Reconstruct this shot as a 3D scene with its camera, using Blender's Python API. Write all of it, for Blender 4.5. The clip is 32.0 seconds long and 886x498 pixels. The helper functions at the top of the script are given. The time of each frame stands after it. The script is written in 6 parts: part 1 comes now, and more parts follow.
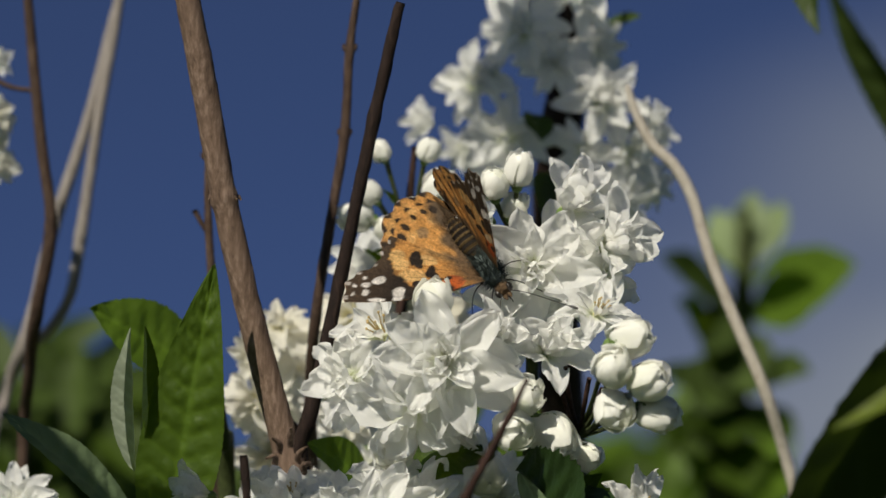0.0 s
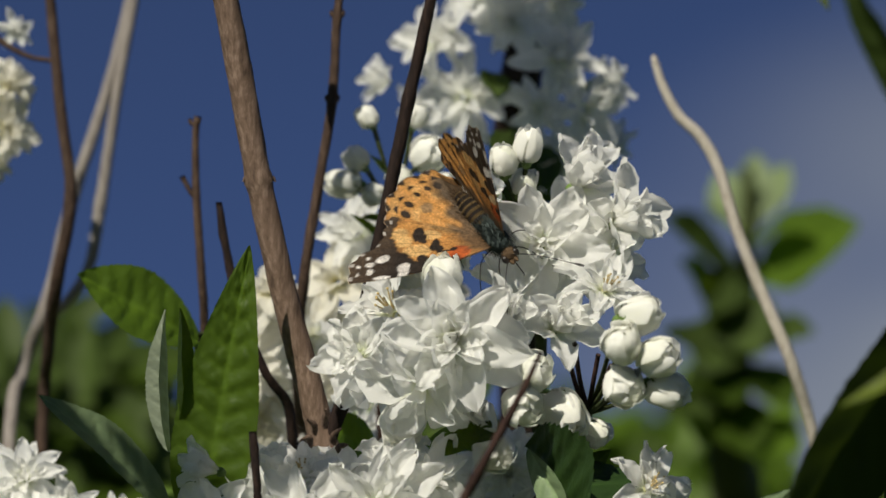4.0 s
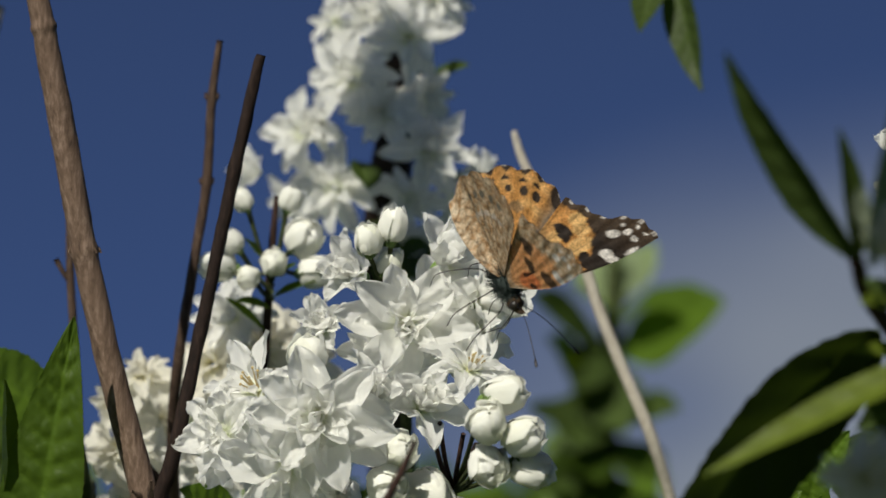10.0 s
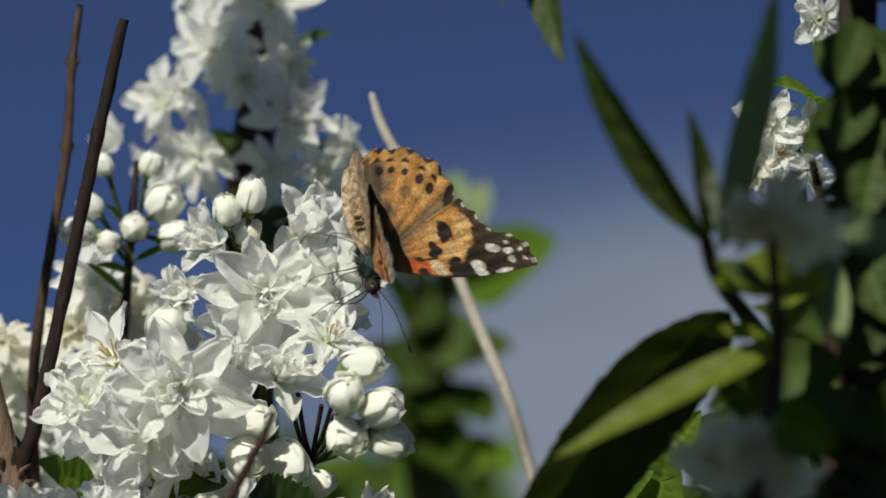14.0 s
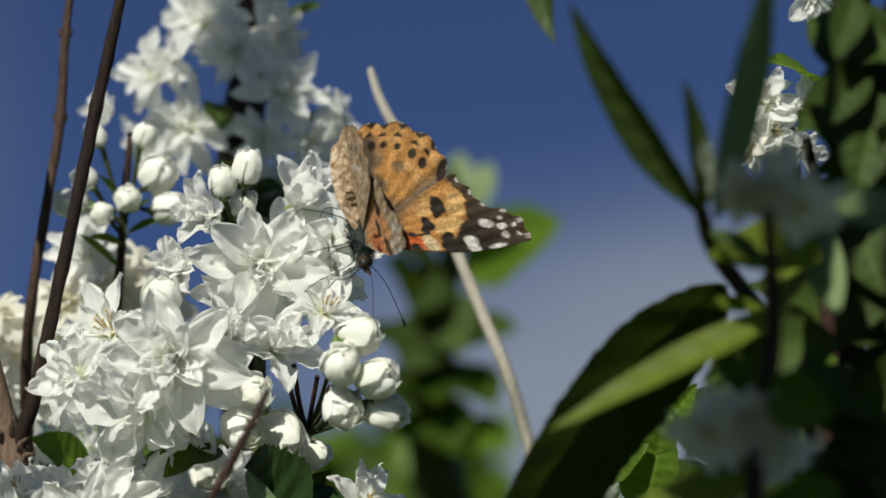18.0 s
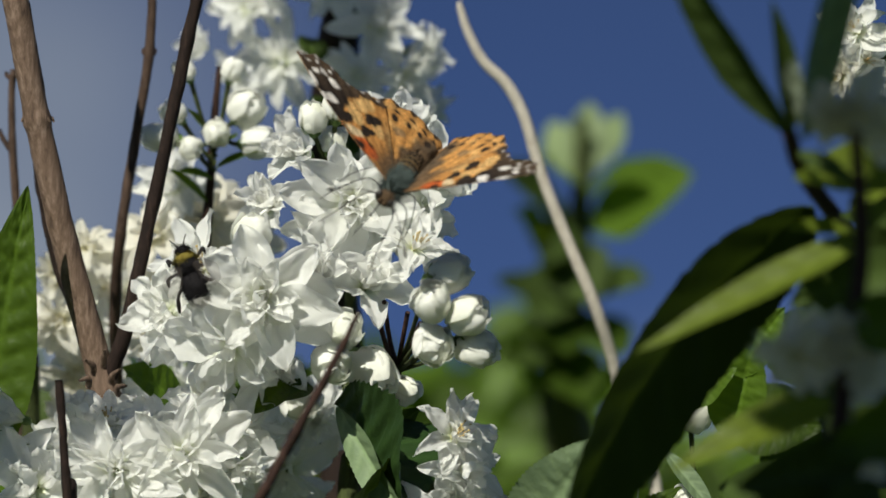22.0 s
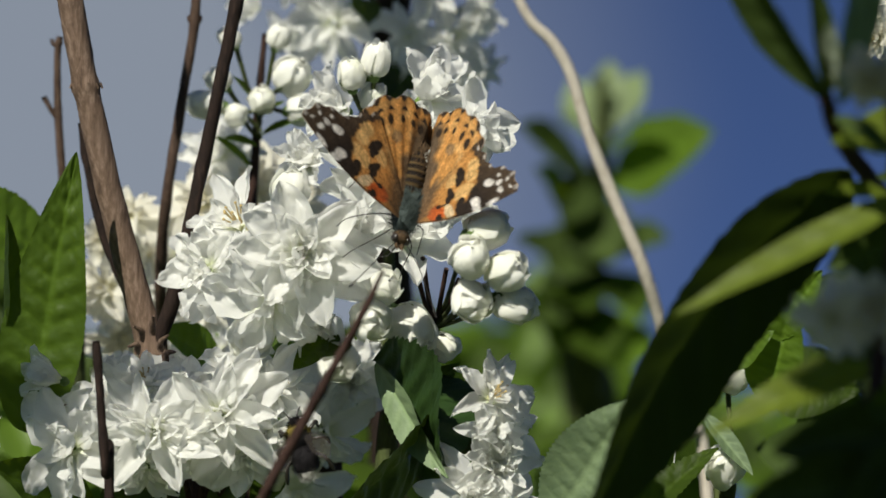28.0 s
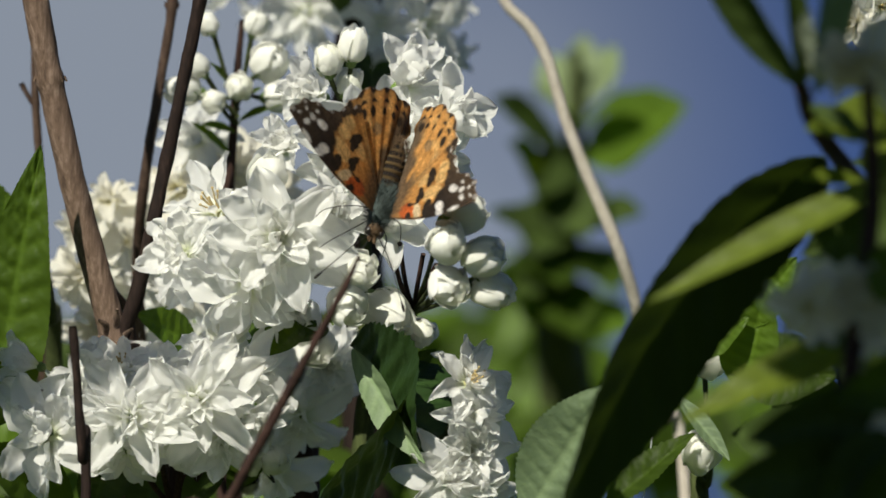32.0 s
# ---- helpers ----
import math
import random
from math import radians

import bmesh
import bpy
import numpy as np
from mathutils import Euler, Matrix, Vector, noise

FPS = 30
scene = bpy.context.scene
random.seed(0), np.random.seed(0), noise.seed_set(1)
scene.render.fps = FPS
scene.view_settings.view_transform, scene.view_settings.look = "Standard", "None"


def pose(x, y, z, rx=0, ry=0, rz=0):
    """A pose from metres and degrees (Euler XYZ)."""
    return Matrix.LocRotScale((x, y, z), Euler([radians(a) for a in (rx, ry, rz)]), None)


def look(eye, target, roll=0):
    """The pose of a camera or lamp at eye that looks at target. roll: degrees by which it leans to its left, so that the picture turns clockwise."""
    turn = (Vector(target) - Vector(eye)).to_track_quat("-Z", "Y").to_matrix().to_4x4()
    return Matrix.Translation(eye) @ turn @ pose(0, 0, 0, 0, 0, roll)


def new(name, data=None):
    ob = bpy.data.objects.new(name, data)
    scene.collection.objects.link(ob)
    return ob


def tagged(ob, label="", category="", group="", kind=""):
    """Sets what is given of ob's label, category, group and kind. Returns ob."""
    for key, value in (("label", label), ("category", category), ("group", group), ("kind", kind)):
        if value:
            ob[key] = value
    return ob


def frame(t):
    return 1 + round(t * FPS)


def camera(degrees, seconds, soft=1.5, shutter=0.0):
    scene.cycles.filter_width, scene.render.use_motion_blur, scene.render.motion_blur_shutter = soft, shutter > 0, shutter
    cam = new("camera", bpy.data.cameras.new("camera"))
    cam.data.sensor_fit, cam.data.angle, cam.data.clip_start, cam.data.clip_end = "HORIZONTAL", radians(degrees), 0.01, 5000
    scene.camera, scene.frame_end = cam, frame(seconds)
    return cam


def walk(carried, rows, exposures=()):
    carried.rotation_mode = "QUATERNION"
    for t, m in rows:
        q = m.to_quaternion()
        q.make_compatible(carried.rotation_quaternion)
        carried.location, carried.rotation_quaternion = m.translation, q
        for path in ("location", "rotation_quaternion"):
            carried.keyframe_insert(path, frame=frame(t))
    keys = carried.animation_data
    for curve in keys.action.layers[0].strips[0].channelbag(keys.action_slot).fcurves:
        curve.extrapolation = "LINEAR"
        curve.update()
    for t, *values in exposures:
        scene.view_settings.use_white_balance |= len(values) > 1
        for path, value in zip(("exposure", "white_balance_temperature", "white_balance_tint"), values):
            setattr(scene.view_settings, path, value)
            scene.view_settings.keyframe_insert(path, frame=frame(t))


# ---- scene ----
# ---- camera ----
EYE = Vector((0, 0, 1.5))
LENS = 10.3
GRID = 784 / math.tan(radians(LENS / 2))      # grid steps in one radian of bearing
VIEW = look(EYE, EYE + Vector((0, math.cos(radians(15)), math.sin(radians(15))))).to_3x3()
RIGHT, UP, BACK = VIEW.col[0].copy(), VIEW.col[1].copy(), VIEW.col[2].copy()
PATH = [
    (0, 105.276, 0.028, -0.102), (0.5, 105.362, 0.050, -0.184), (1, 105.415, 0.031, -0.114), (1.5, 105.415, 0.076, -0.280), (2, 105.145, 0.055, -0.204),
    (2.5, 104.993, 0.051, -0.191), (3, 105.072, 0.072, -0.267), (3.5, 105.053, -0.019, 0.070), (4, 105.000, -0.000, 0.000), (4.5, 104.730, -0.088, 0.331),
    (6.5, 104.479, -0.176, 0.669), (7, 104.387, -0.167, 0.637), (7.5, 104.466, -0.111, 0.420), (8, 104.559, -0.017, 0.064), (8.5, 105.224, 0.027, -0.102),
    (9, 105.663, 0.212, -0.775), (9.5, 105.786, 0.353, -1.282), (10, 105.803, 0.423, -1.536), (10.5, 105.386, 0.523, -1.925), (11, 105.325, 0.711, -2.624),
    (11.5, 105.058, 0.770, -2.867), (12, 104.822, 0.752, -2.824), (12.5, 104.995, 0.733, -2.734), (13, 105.110, 0.798, -2.968), (13.5, 105.260, 0.807, -2.986),
    (14, 105.449, 0.852, -3.130), (14.5, 105.357, 0.851, -3.137), (16.5, 105.315, 0.985, -3.635), (17, 105.309, 0.976, -3.603), (17.5, 105.297, 0.959, -3.540),
    (18, 105.185, 0.863, -3.199), (18.5, 105.450, 0.834, -3.063), (19, 105.451, 0.820, -3.013), (19.5, 105.328, 0.783, -2.887), (20, 105.494, 0.742, -2.721),
    (20.5, 105.644, 0.771, -2.815), (21, 105.290, 0.756, -2.792), (21.5, 104.879, 0.668, -2.503), (22, 104.383, 0.572, -2.181), (22.5, 104.347, 0.455, -1.736),
    (23, 104.520, 0.397, -1.506), (23.5, 104.972, 0.498, -1.861), (24, 104.882, 0.602, -2.255), (24.5, 104.712, 0.563, -2.122), (25, 104.458, 0.506, -1.926),
    (25.5, 104.327, 0.489, -1.870), (27.5, 103.933, 0.446, -1.728), (28, 103.932, 0.456, -1.766), (28.5, 103.867, 0.451, -1.754), (29, 103.774, 0.465, -1.811),
    (29.5, 103.886, 0.466, -1.811), (30, 103.793, 0.496, -1.932), (30.5, 103.811, 0.534, -2.079), (31, 103.752, 0.525, -2.047), (31.5, 103.720, 0.495, -1.933),
    (32, 103.759, 0.520, -2.028)]
cam = camera(LENS, 32.0, soft=1.6)
cam.data.dof.use_dof, cam.data.dof.focus_distance, cam.data.dof.aperture_fstop = True, 0.98, 20.0
walk(cam, [(t, pose(*EYE, rx, ry, rz)) for t, rx, ry, rz in PATH], [(0, 0.28, 6820, 8), (4.5, 0.30, 6790, 7), (10, 0.29, 6650, 6), (13, 0.34, 6600, 5), (17, 0.46, 6500, 4), (22, 0.49, 6540, 4), (28, 0.55, 6630, 5), (32, 0.57, 6680, 5)])

# ---- world and sun ----
SUN_WAY = (-0.36 * RIGHT + 0.70 * UP + 0.62 * BACK).normalized()    # towards the sun
world = bpy.data.worlds.new("sky")
scene.world = world
world.use_nodes = True
wn = world.node_tree.nodes
sky = wn.new("ShaderNodeTexSky")
sky.sky_type, sky.sun_disc = "NISHITA", False
sky.sun_elevation = math.asin(SUN_WAY.z)
sky.sun_rotation = math.atan2(SUN_WAY.x, SUN_WAY.y)
sky.altitude, sky.air_density, sky.dust_density, sky.ozone_density = 6000, 0.55, 0.0, 4.0
wn["Background"].inputs[1].default_value = 0.064
tint = wn.new("ShaderNodeMix")
tint.data_type, tint.blend_type = "RGBA", "MULTIPLY"
tint.inputs[0].default_value, tint.inputs[7].default_value = 1.0, (0.86, 0.79, 0.89, 1)
world.node_tree.links.new(sky.outputs[0], tint.inputs[6])
world.node_tree.links.new(tint.outputs[2], wn["Background"].inputs[0])
lamp = bpy.data.lights.new("sun", "SUN")
lamp.energy, lamp.angle, lamp.color = 4.3, radians(0.53), (1.0, 0.95, 0.86)
new("sun", lamp).matrix_world = look(EYE + SUN_WAY * 20, EYE)


# ---- materials ----
def node(nt, kind, **values):
    n = nt.nodes.new(kind)
    for key, value in values.items():
        n.inputs[key.replace("_", " ")].default_value = value
    return n


def blank(name, rough=0.5, spec=0.3):
    m = bpy.data.materials.new(name)
    m.use_nodes = True
    b = m.node_tree.nodes["Principled BSDF"]
    b.inputs["Roughness"].default_value = rough
    b.inputs["Specular IOR Level"].default_value = spec
    return m, m.node_tree, b


def ramp(nt, fac, stops):
    r = nt.nodes.new("ShaderNodeValToRGB")
    while len(r.color_ramp.elements) < len(stops):
        r.color_ramp.elements.new(0.5)
    for e, (p, c) in zip(r.color_ramp.elements, stops):
        e.position, e.color = p, (*c, 1)
    nt.links.new(fac, r.inputs[0])
    return r


def blend(nt, fac, a, b, mode="MIX"):
    x = nt.nodes.new("ShaderNodeMix")
    x.data_type, x.blend_type = "RGBA", mode
    for socket, value in ((x.inputs[0], fac), (x.inputs[6], a), (x.inputs[7], b)):
        if hasattr(value, "is_linked"):
            nt.links.new(value, socket)
        else:
            socket.default_value = value if isinstance(value, (int, float)) else (*value, 1)
    return x.outputs[2]


def grain(nt, scale, detail=4, rough=0.6, stretch=None):
    tc = nt.nodes.new("ShaderNodeTexCoord")
    n = node(nt, "ShaderNodeTexNoise", Scale=scale, Detail=detail, Roughness=rough)
    if stretch:
        mp = nt.nodes.new("ShaderNodeMapping")
        mp.inputs["Scale"].default_value = stretch
        nt.links.new(tc.outputs["Object"], mp.inputs[0])
        nt.links.new(mp.outputs[0], n.inputs[0])
    else:
        nt.links.new(tc.outputs["Object"], n.inputs[0])
    return n.outputs["Fac"]


def relief(nt, b, height, strength=0.3, distance=0.001):
    p = node(nt, "ShaderNodeBump", Strength=strength, Distance=distance)
    nt.links.new(height, p.inputs["Height"])
    nt.links.new(p.outputs[0], b.inputs["Normal"])
    return p


def thin(nt, b, colour, share):
    """Lets light through a thin leaf or petal."""
    out = nt.nodes["Material Output"]
    tr = nt.nodes.new("ShaderNodeBsdfTranslucent")
    if hasattr(colour, "is_linked"):
        nt.links.new(colour, tr.inputs[0])
    else:
        tr.inputs[0].default_value = (*colour, 1)
    mx = node(nt, "ShaderNodeMixShader", Fac=share)
    nt.links.new(b.outputs[0], mx.inputs[1])
    nt.links.new(tr.outputs[0], mx.inputs[2])
    nt.links.new(mx.outputs[0], out.inputs[0])


def petal_material(name, light, dark, base, share=0.58):
    m, nt, b = blank(name, 0.55, 0.25)
    at = nt.nodes.new("ShaderNodeAttribute")
    at.attribute_name = "along"
    info = nt.nodes.new("ShaderNodeObjectInfo")
    tint = ramp(nt, info.outputs["Random"], [(0.0, dark), (0.35, light), (1.0, light)]).outputs[0]
    col = blend(nt, ramp(nt, at.outputs["Fac"], [(0.0, (1, 1, 1)), (0.3, (0, 0, 0))]).outputs[0], tint, base)
    fine = grain(nt, 9, 3, 0.6, (1.0, 7.0, 3.0))
    col = blend(nt, ramp(nt, grain(nt, 5), [(0.55, (0, 0, 0)), (0.85, (0.5, 0.5, 0.5))]).outputs[0], col, dark)
    nt.links.new(col, b.inputs["Base Color"])
    relief(nt, b, fine, 0.12, 0.02)
    thin(nt, b, col, share)
    return m


def leaf_material(name, dark, light, glow, share=0.35, rough=0.45, spec=0.35):
    m, nt, b = blank(name, rough, spec)
    at = nt.nodes.new("ShaderNodeAttribute")
    at.attribute_name = "vein"
    info = nt.nodes.new("ShaderNodeObjectInfo")
    base = blend(nt, grain(nt, 220, 5), dark, light)
    base = blend(nt, ramp(nt, grain(nt, 60), [(0.5, (0, 0, 0)), (0.8, (0.6, 0.6, 0.6))]).outputs[0], base, light)
    veined = blend(nt, at.outputs["Fac"], base, tuple(min(1, c * 1.35) for c in light))
    tint = ramp(nt, info.outputs["Random"], [(0, (0.85, 0.85, 0.8)), (1, (1.1, 1.1, 1.0))]).outputs[0]
    col = blend(nt, 1.0, veined, tint, "MULTIPLY")
    nt.links.new(col, b.inputs["Base Color"])
    relief(nt, b, grain(nt, 900, 3), 0.35, 0.0004)
    thin(nt, b, glow, share)
    return m


def bark_material(name, a, c, d, scale=1000):
    m, nt, b = blank(name, 0.8, 0.2)
    streak = grain(nt, scale, 6, 0.7, (1, 1, 0.16))
    col = ramp(nt, streak, [(0.3, a), (0.5, c), (0.72, d)]).outputs[0]
    col = blend(nt, ramp(nt, grain(nt, 90), [(0.45, (0, 0, 0)), (0.75, (0.7, 0.7, 0.7))]).outputs[0], col, c)
    nt.links.new(col, b.inputs["Base Color"])
    relief(nt, b, streak, 0.8, 0.0005)
    return m


WHITE = petal_material("petal_white", (0.93, 0.93, 0.905), (0.89, 0.89, 0.86), (0.82, 0.86, 0.64), 0.62)
BUD = petal_material("bud_white", (0.92, 0.92, 0.87), (0.87, 0.88, 0.78), (0.74, 0.79, 0.50), 0.45)
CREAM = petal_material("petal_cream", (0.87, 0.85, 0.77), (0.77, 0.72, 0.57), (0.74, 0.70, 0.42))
GREEN = leaf_material("leaf_green", (0.022, 0.040, 0.006), (0.044, 0.074, 0.009), (0.15, 0.24, 0.008), 0.44, 0.5, 0.2)
BRIGHT = leaf_material("leaf_bright_green", (0.055, 0.100, 0.010), (0.088, 0.150, 0.016), (0.20, 0.33, 0.012), 0.42)
DEEP = leaf_material("leaf_deep_green", (0.032, 0.052, 0.013), (0.050, 0.078, 0.018), (0.10, 0.16, 0.010), 0.34, 0.55, 0.25)
YOUNG = leaf_material("leaf_young_yellow_green", (0.085, 0.118, 0.014), (0.130, 0.170, 0.022), (0.23, 0.30, 0.013), 0.42)
MIDGREEN = leaf_material("leaf_mid_green", (0.036, 0.066, 0.008), (0.062, 0.108, 0.012), (0.18, 0.29, 0.010), 0.42, 0.5, 0.25)
# green darkened so that the near growth at the right looks shaded
SHADELEAF = leaf_material("leaf_shaded_green", (0.024, 0.042, 0.010), (0.040, 0.064, 0.014), (0.055, 0.09, 0.008), 0.22, 0.6, 0.2)
GREY = leaf_material("leaf_grey_green", (0.10, 0.15, 0.085), (0.16, 0.22, 0.12), (0.12, 0.2, 0.05), 0.2, 0.6)
GLOSSY = leaf_material("leaf_glossy_dark", (0.012, 0.030, 0.008), (0.024, 0.050, 0.013), (0.04, 0.07, 0.006), 0.12, 0.5, 0.25)
PALEUNDER = leaf_material("leaf_underside", (0.16, 0.20, 0.14), (0.38, 0.43, 0.34), (0.2, 0.28, 0.1), 0.2, 0.7)
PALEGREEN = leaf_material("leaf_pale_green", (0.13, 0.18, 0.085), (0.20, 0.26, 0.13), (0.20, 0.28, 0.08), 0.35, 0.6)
BARK = bark_material("bark_brown", (0.040, 0.025, 0.017), (0.125, 0.083, 0.060), (0.25, 0.18, 0.14))
DARKBARK = bark_material("bark_dark", (0.006, 0.004, 0.003), (0.016, 0.009, 0.007), (0.040, 0.024, 0.018))
TWIG = bark_material("bark_twig", (0.020, 0.012, 0.009), (0.058, 0.036, 0.026), (0.12, 0.08, 0.058))
# bark darkened to stand in for the shade on the near thick stem
SHADEBARK = bark_material("bark_shade_darkened", (0.012, 0.011, 0.008), (0.024, 0.022, 0.015), (0.045, 0.040, 0.028))
STRAW = bark_material("dry_straw", (0.30, 0.26, 0.21), (0.43, 0.39, 0.33), (0.54, 0.50, 0.44))
DRYGREY = bark_material("dry_grey_stalk", (0.13, 0.11, 0.10), (0.23, 0.205, 0.185), (0.31, 0.285, 0.26))
STALK = bark_material("stalk_green", (0.022, 0.026, 0.010), (0.045, 0.058, 0.018), (0.08, 0.10, 0.032))
REDSTALK = bark_material("stalk_reddish", (0.012, 0.006, 0.005), (0.034, 0.017, 0.013), (0.075, 0.042, 0.032))


def plain_material(name, colour, rough=0.6, spec=0.3, vary=0.35, scale=900, bump=0.4):
    m, nt, b = blank(name, rough, spec)
    col = blend(nt, grain(nt, scale), tuple(c * (1 - vary) for c in colour), tuple(min(1, c * (1 + vary)) for c in colour))
    nt.links.new(col, b.inputs["Base Color"])
    relief(nt, b, grain(nt, scale * 2), bump, 0.0003)
    return m


ANTHER = plain_material("anther_ochre", (0.50, 0.38, 0.17))
SEPAL = plain_material("sepal_green", (0.12, 0.19, 0.045))
CHITIN = plain_material("chitin_black", (0.018, 0.014, 0.012), 0.35, 0.5)
FUR = plain_material("fur_blue_grey", (0.058, 0.074, 0.070), 0.9, 0.1, 0.5, 1500)
FURBROWN = plain_material("fur_brown", (0.085, 0.055, 0.032), 0.9, 0.1, 0.5, 1500)
BEEBLACK = plain_material("fur_black", (0.006, 0.005, 0.006), 0.8, 0.2, 0.4, 1500)
BEEYELLOW = plain_material("fur_yellow", (0.20, 0.16, 0.035), 0.9, 0.1, 0.4, 1500)
BEEWHITE = plain_material("fur_white", (0.55, 0.54, 0.5), 0.9, 0.1, 0.3, 1500)
SILK = plain_material("spider_silk", (0.6, 0.6, 0.58), 0.4, 0.5, 0.1)
SOIL = plain_material("ground_grass", (0.06, 0.09, 0.025), 0.95, 0.1, 0.5, 6, 0.8)


def wing_material():
    m, nt, b = blank("wing_scales", 0.65, 0.25)
    at = nt.nodes.new("ShaderNodeAttribute")
    at.attribute_name = "pattern"
    speck = ramp(nt, grain(nt, 1900, 3, 0.75), [(0.25, (0.5, 0.5, 0.5)), (0.7, (1.45, 1.45, 1.45))]).outputs[0]
    patch = ramp(nt, grain(nt, 620, 4, 0.7), [(0.3, (0.72, 0.70, 0.68)), (0.7, (1.3, 1.3, 1.3))]).outputs[0]
    col = blend(nt, 1.0, blend(nt, 1.0, at.outputs["Color"], speck, "MULTIPLY"), patch, "MULTIPLY")
    nt.links.new(col, b.inputs["Base Color"])
    relief(nt, b, grain(nt, 1800, 3), 0.4, 0.0002)
    thin(nt, b, col, 0.34)
    return m


WING = wing_material()
m_, _, b_ = blank("wing_membrane", 0.6, 0.1)
b_.inputs["Base Color"].default_value = (0.06, 0.05, 0.045, 1)
b_.inputs["Alpha"].default_value = 0.3
MEMBRANE = m_

# ---- building helpers ----
SPOT = {}


def site(gx, gy, far):
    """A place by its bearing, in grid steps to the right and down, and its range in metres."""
    return EYE + VIEW @ Vector(((gx - 784) * far / GRID, (441 - gy) * far / GRID, -far))


def way(r, u, b):
    return (r * RIGHT + u * UP + b * BACK).normalized()


def size(steps, far=1.0):
    return steps * far / GRID


def thing(name, base, label, category, group="", kind=""):
    ob = new(name)
    ob.location = base
    ob.empty_display_size = 0.01
    SPOT[ob] = Matrix.Translation(base)
    return tagged(ob, label, category, group, kind)


def part(name, mesh, material, parent, m=None, label="", kind=""):
    """One mesh object under a thing or a part, at the world pose m."""
    if isinstance(mesh, bmesh.types.BMesh):
        bm, mesh = mesh, bpy.data.meshes.new(name)
        bm.to_mesh(mesh)
        bm.free()
    if material and not mesh.materials:
        mesh.materials.append(material)
    ob = new(name, mesh)
    m = m if m is not None else Matrix.Identity(4)
    if parent is not None:
        ob.parent = parent
        ob.matrix_basis = SPOT[parent].inverted() @ m
    else:
        ob.matrix_basis = m
    SPOT[ob] = m
    return tagged(ob, label, kind=kind)


def surface(name, points, faces, material, smooth=True, **attributes):
    me = bpy.data.meshes.new(name)
    me.from_pydata([tuple(p) for p in points], [], faces)
    for key, values in attributes.items():
        values = np.asarray(values, dtype=np.float32)
        if values.ndim == 1:
            me.attributes.new(key, "FLOAT", "POINT").data.foreach_set("value", values)
        else:
            me.attributes.new(key, "FLOAT_COLOR", "POINT").data.foreach_set("color", np.c_[values, np.ones(len(values), np.float32)].ravel())
    if smooth:
        me.polygons.foreach_set("use_smooth", [True] * len(me.polygons))
    me.materials.append(material)
    me.update()
    return me


def lattice(nu, nv, wrap=False):
    faces = []
    for i in range(nu - 1):
        for j in range(nv if wrap else nv - 1):
            k = (j + 1) % nv
            faces.append((i * nv + j, (i + 1) * nv + j, (i + 1) * nv + k, i * nv + k))
    return faces


def spline(pts, n):
    """Points along a smooth curve through pts."""
    p = [Vector(q) for q in pts]
    p = [2 * p[0] - p[1]] + p + [2 * p[-1] - p[-2]]
    out = []
    segs = len(p) - 3
    for i in range(n):
        s = i / (n - 1) * segs
        k = min(int(s), segs - 1)
        t = s - k
        a, b, c, d = p[k:k + 4]
        out.append(0.5 * (2 * b + (c - a) * t + (2 * a - 5 * b + 4 * c - d) * t * t + (3 * b - a - 3 * c + d) * t ** 3))
    return out


def tube(name, pts, radii, material, n=40, sides=12, rough=0.08, nodes=(), seed=0, closed=True):
    """A stem along pts with radii given at even steps; nodes: places (0 to 1) of swollen joints."""
    c = spline(pts, n)
    verts = []
    side = Vector((1, 0.1, 0.05))
    for i, q in enumerate(c):
        tan = (c[min(i + 1, n - 1)] - c[max(i - 1, 0)]).normalized()
        a = (side - tan * side.dot(tan)).normalized()
        b = tan.cross(a)
        s = i / (n - 1)
        r = float(np.interp(s, np.linspace(0, 1, len(radii)), radii))
        for place in nodes:
            r *= 1 + 0.16 * math.exp(-((s - place) * n / 1.1) ** 2)
        for j in range(sides):
            w = 2 * math.pi * j / sides
            d = a * math.cos(w) + b * math.sin(w)
            k = 1 + rough * noise.noise(q * 160 + d * 1.7 + Vector((seed, 0, 0))) + 0.5 * rough * noise.noise(q * 700 + d * 4)
            verts.append(q + d * r * k)
    faces = lattice(n, sides, True)
    if closed:
        faces.append(tuple(range(sides))[::-1])
        faces.append(tuple((n - 1) * sides + j for j in range(sides)))
    return surface(name, verts, faces, material)


def stem(name, parent, pts, radii, material, label="", **kw):
    """A stem whose points are world places, as a part."""
    o = SPOT[parent].translation
    return part(name, tube(name, [p - o for p in pts], radii, material, **kw), material, parent, Matrix.Translation(o), label)


def frame_of(x, z):
    x = x.normalized()
    y = z.cross(x).normalized()
    return Matrix((x, y, x.cross(y))).transposed().to_4x4()


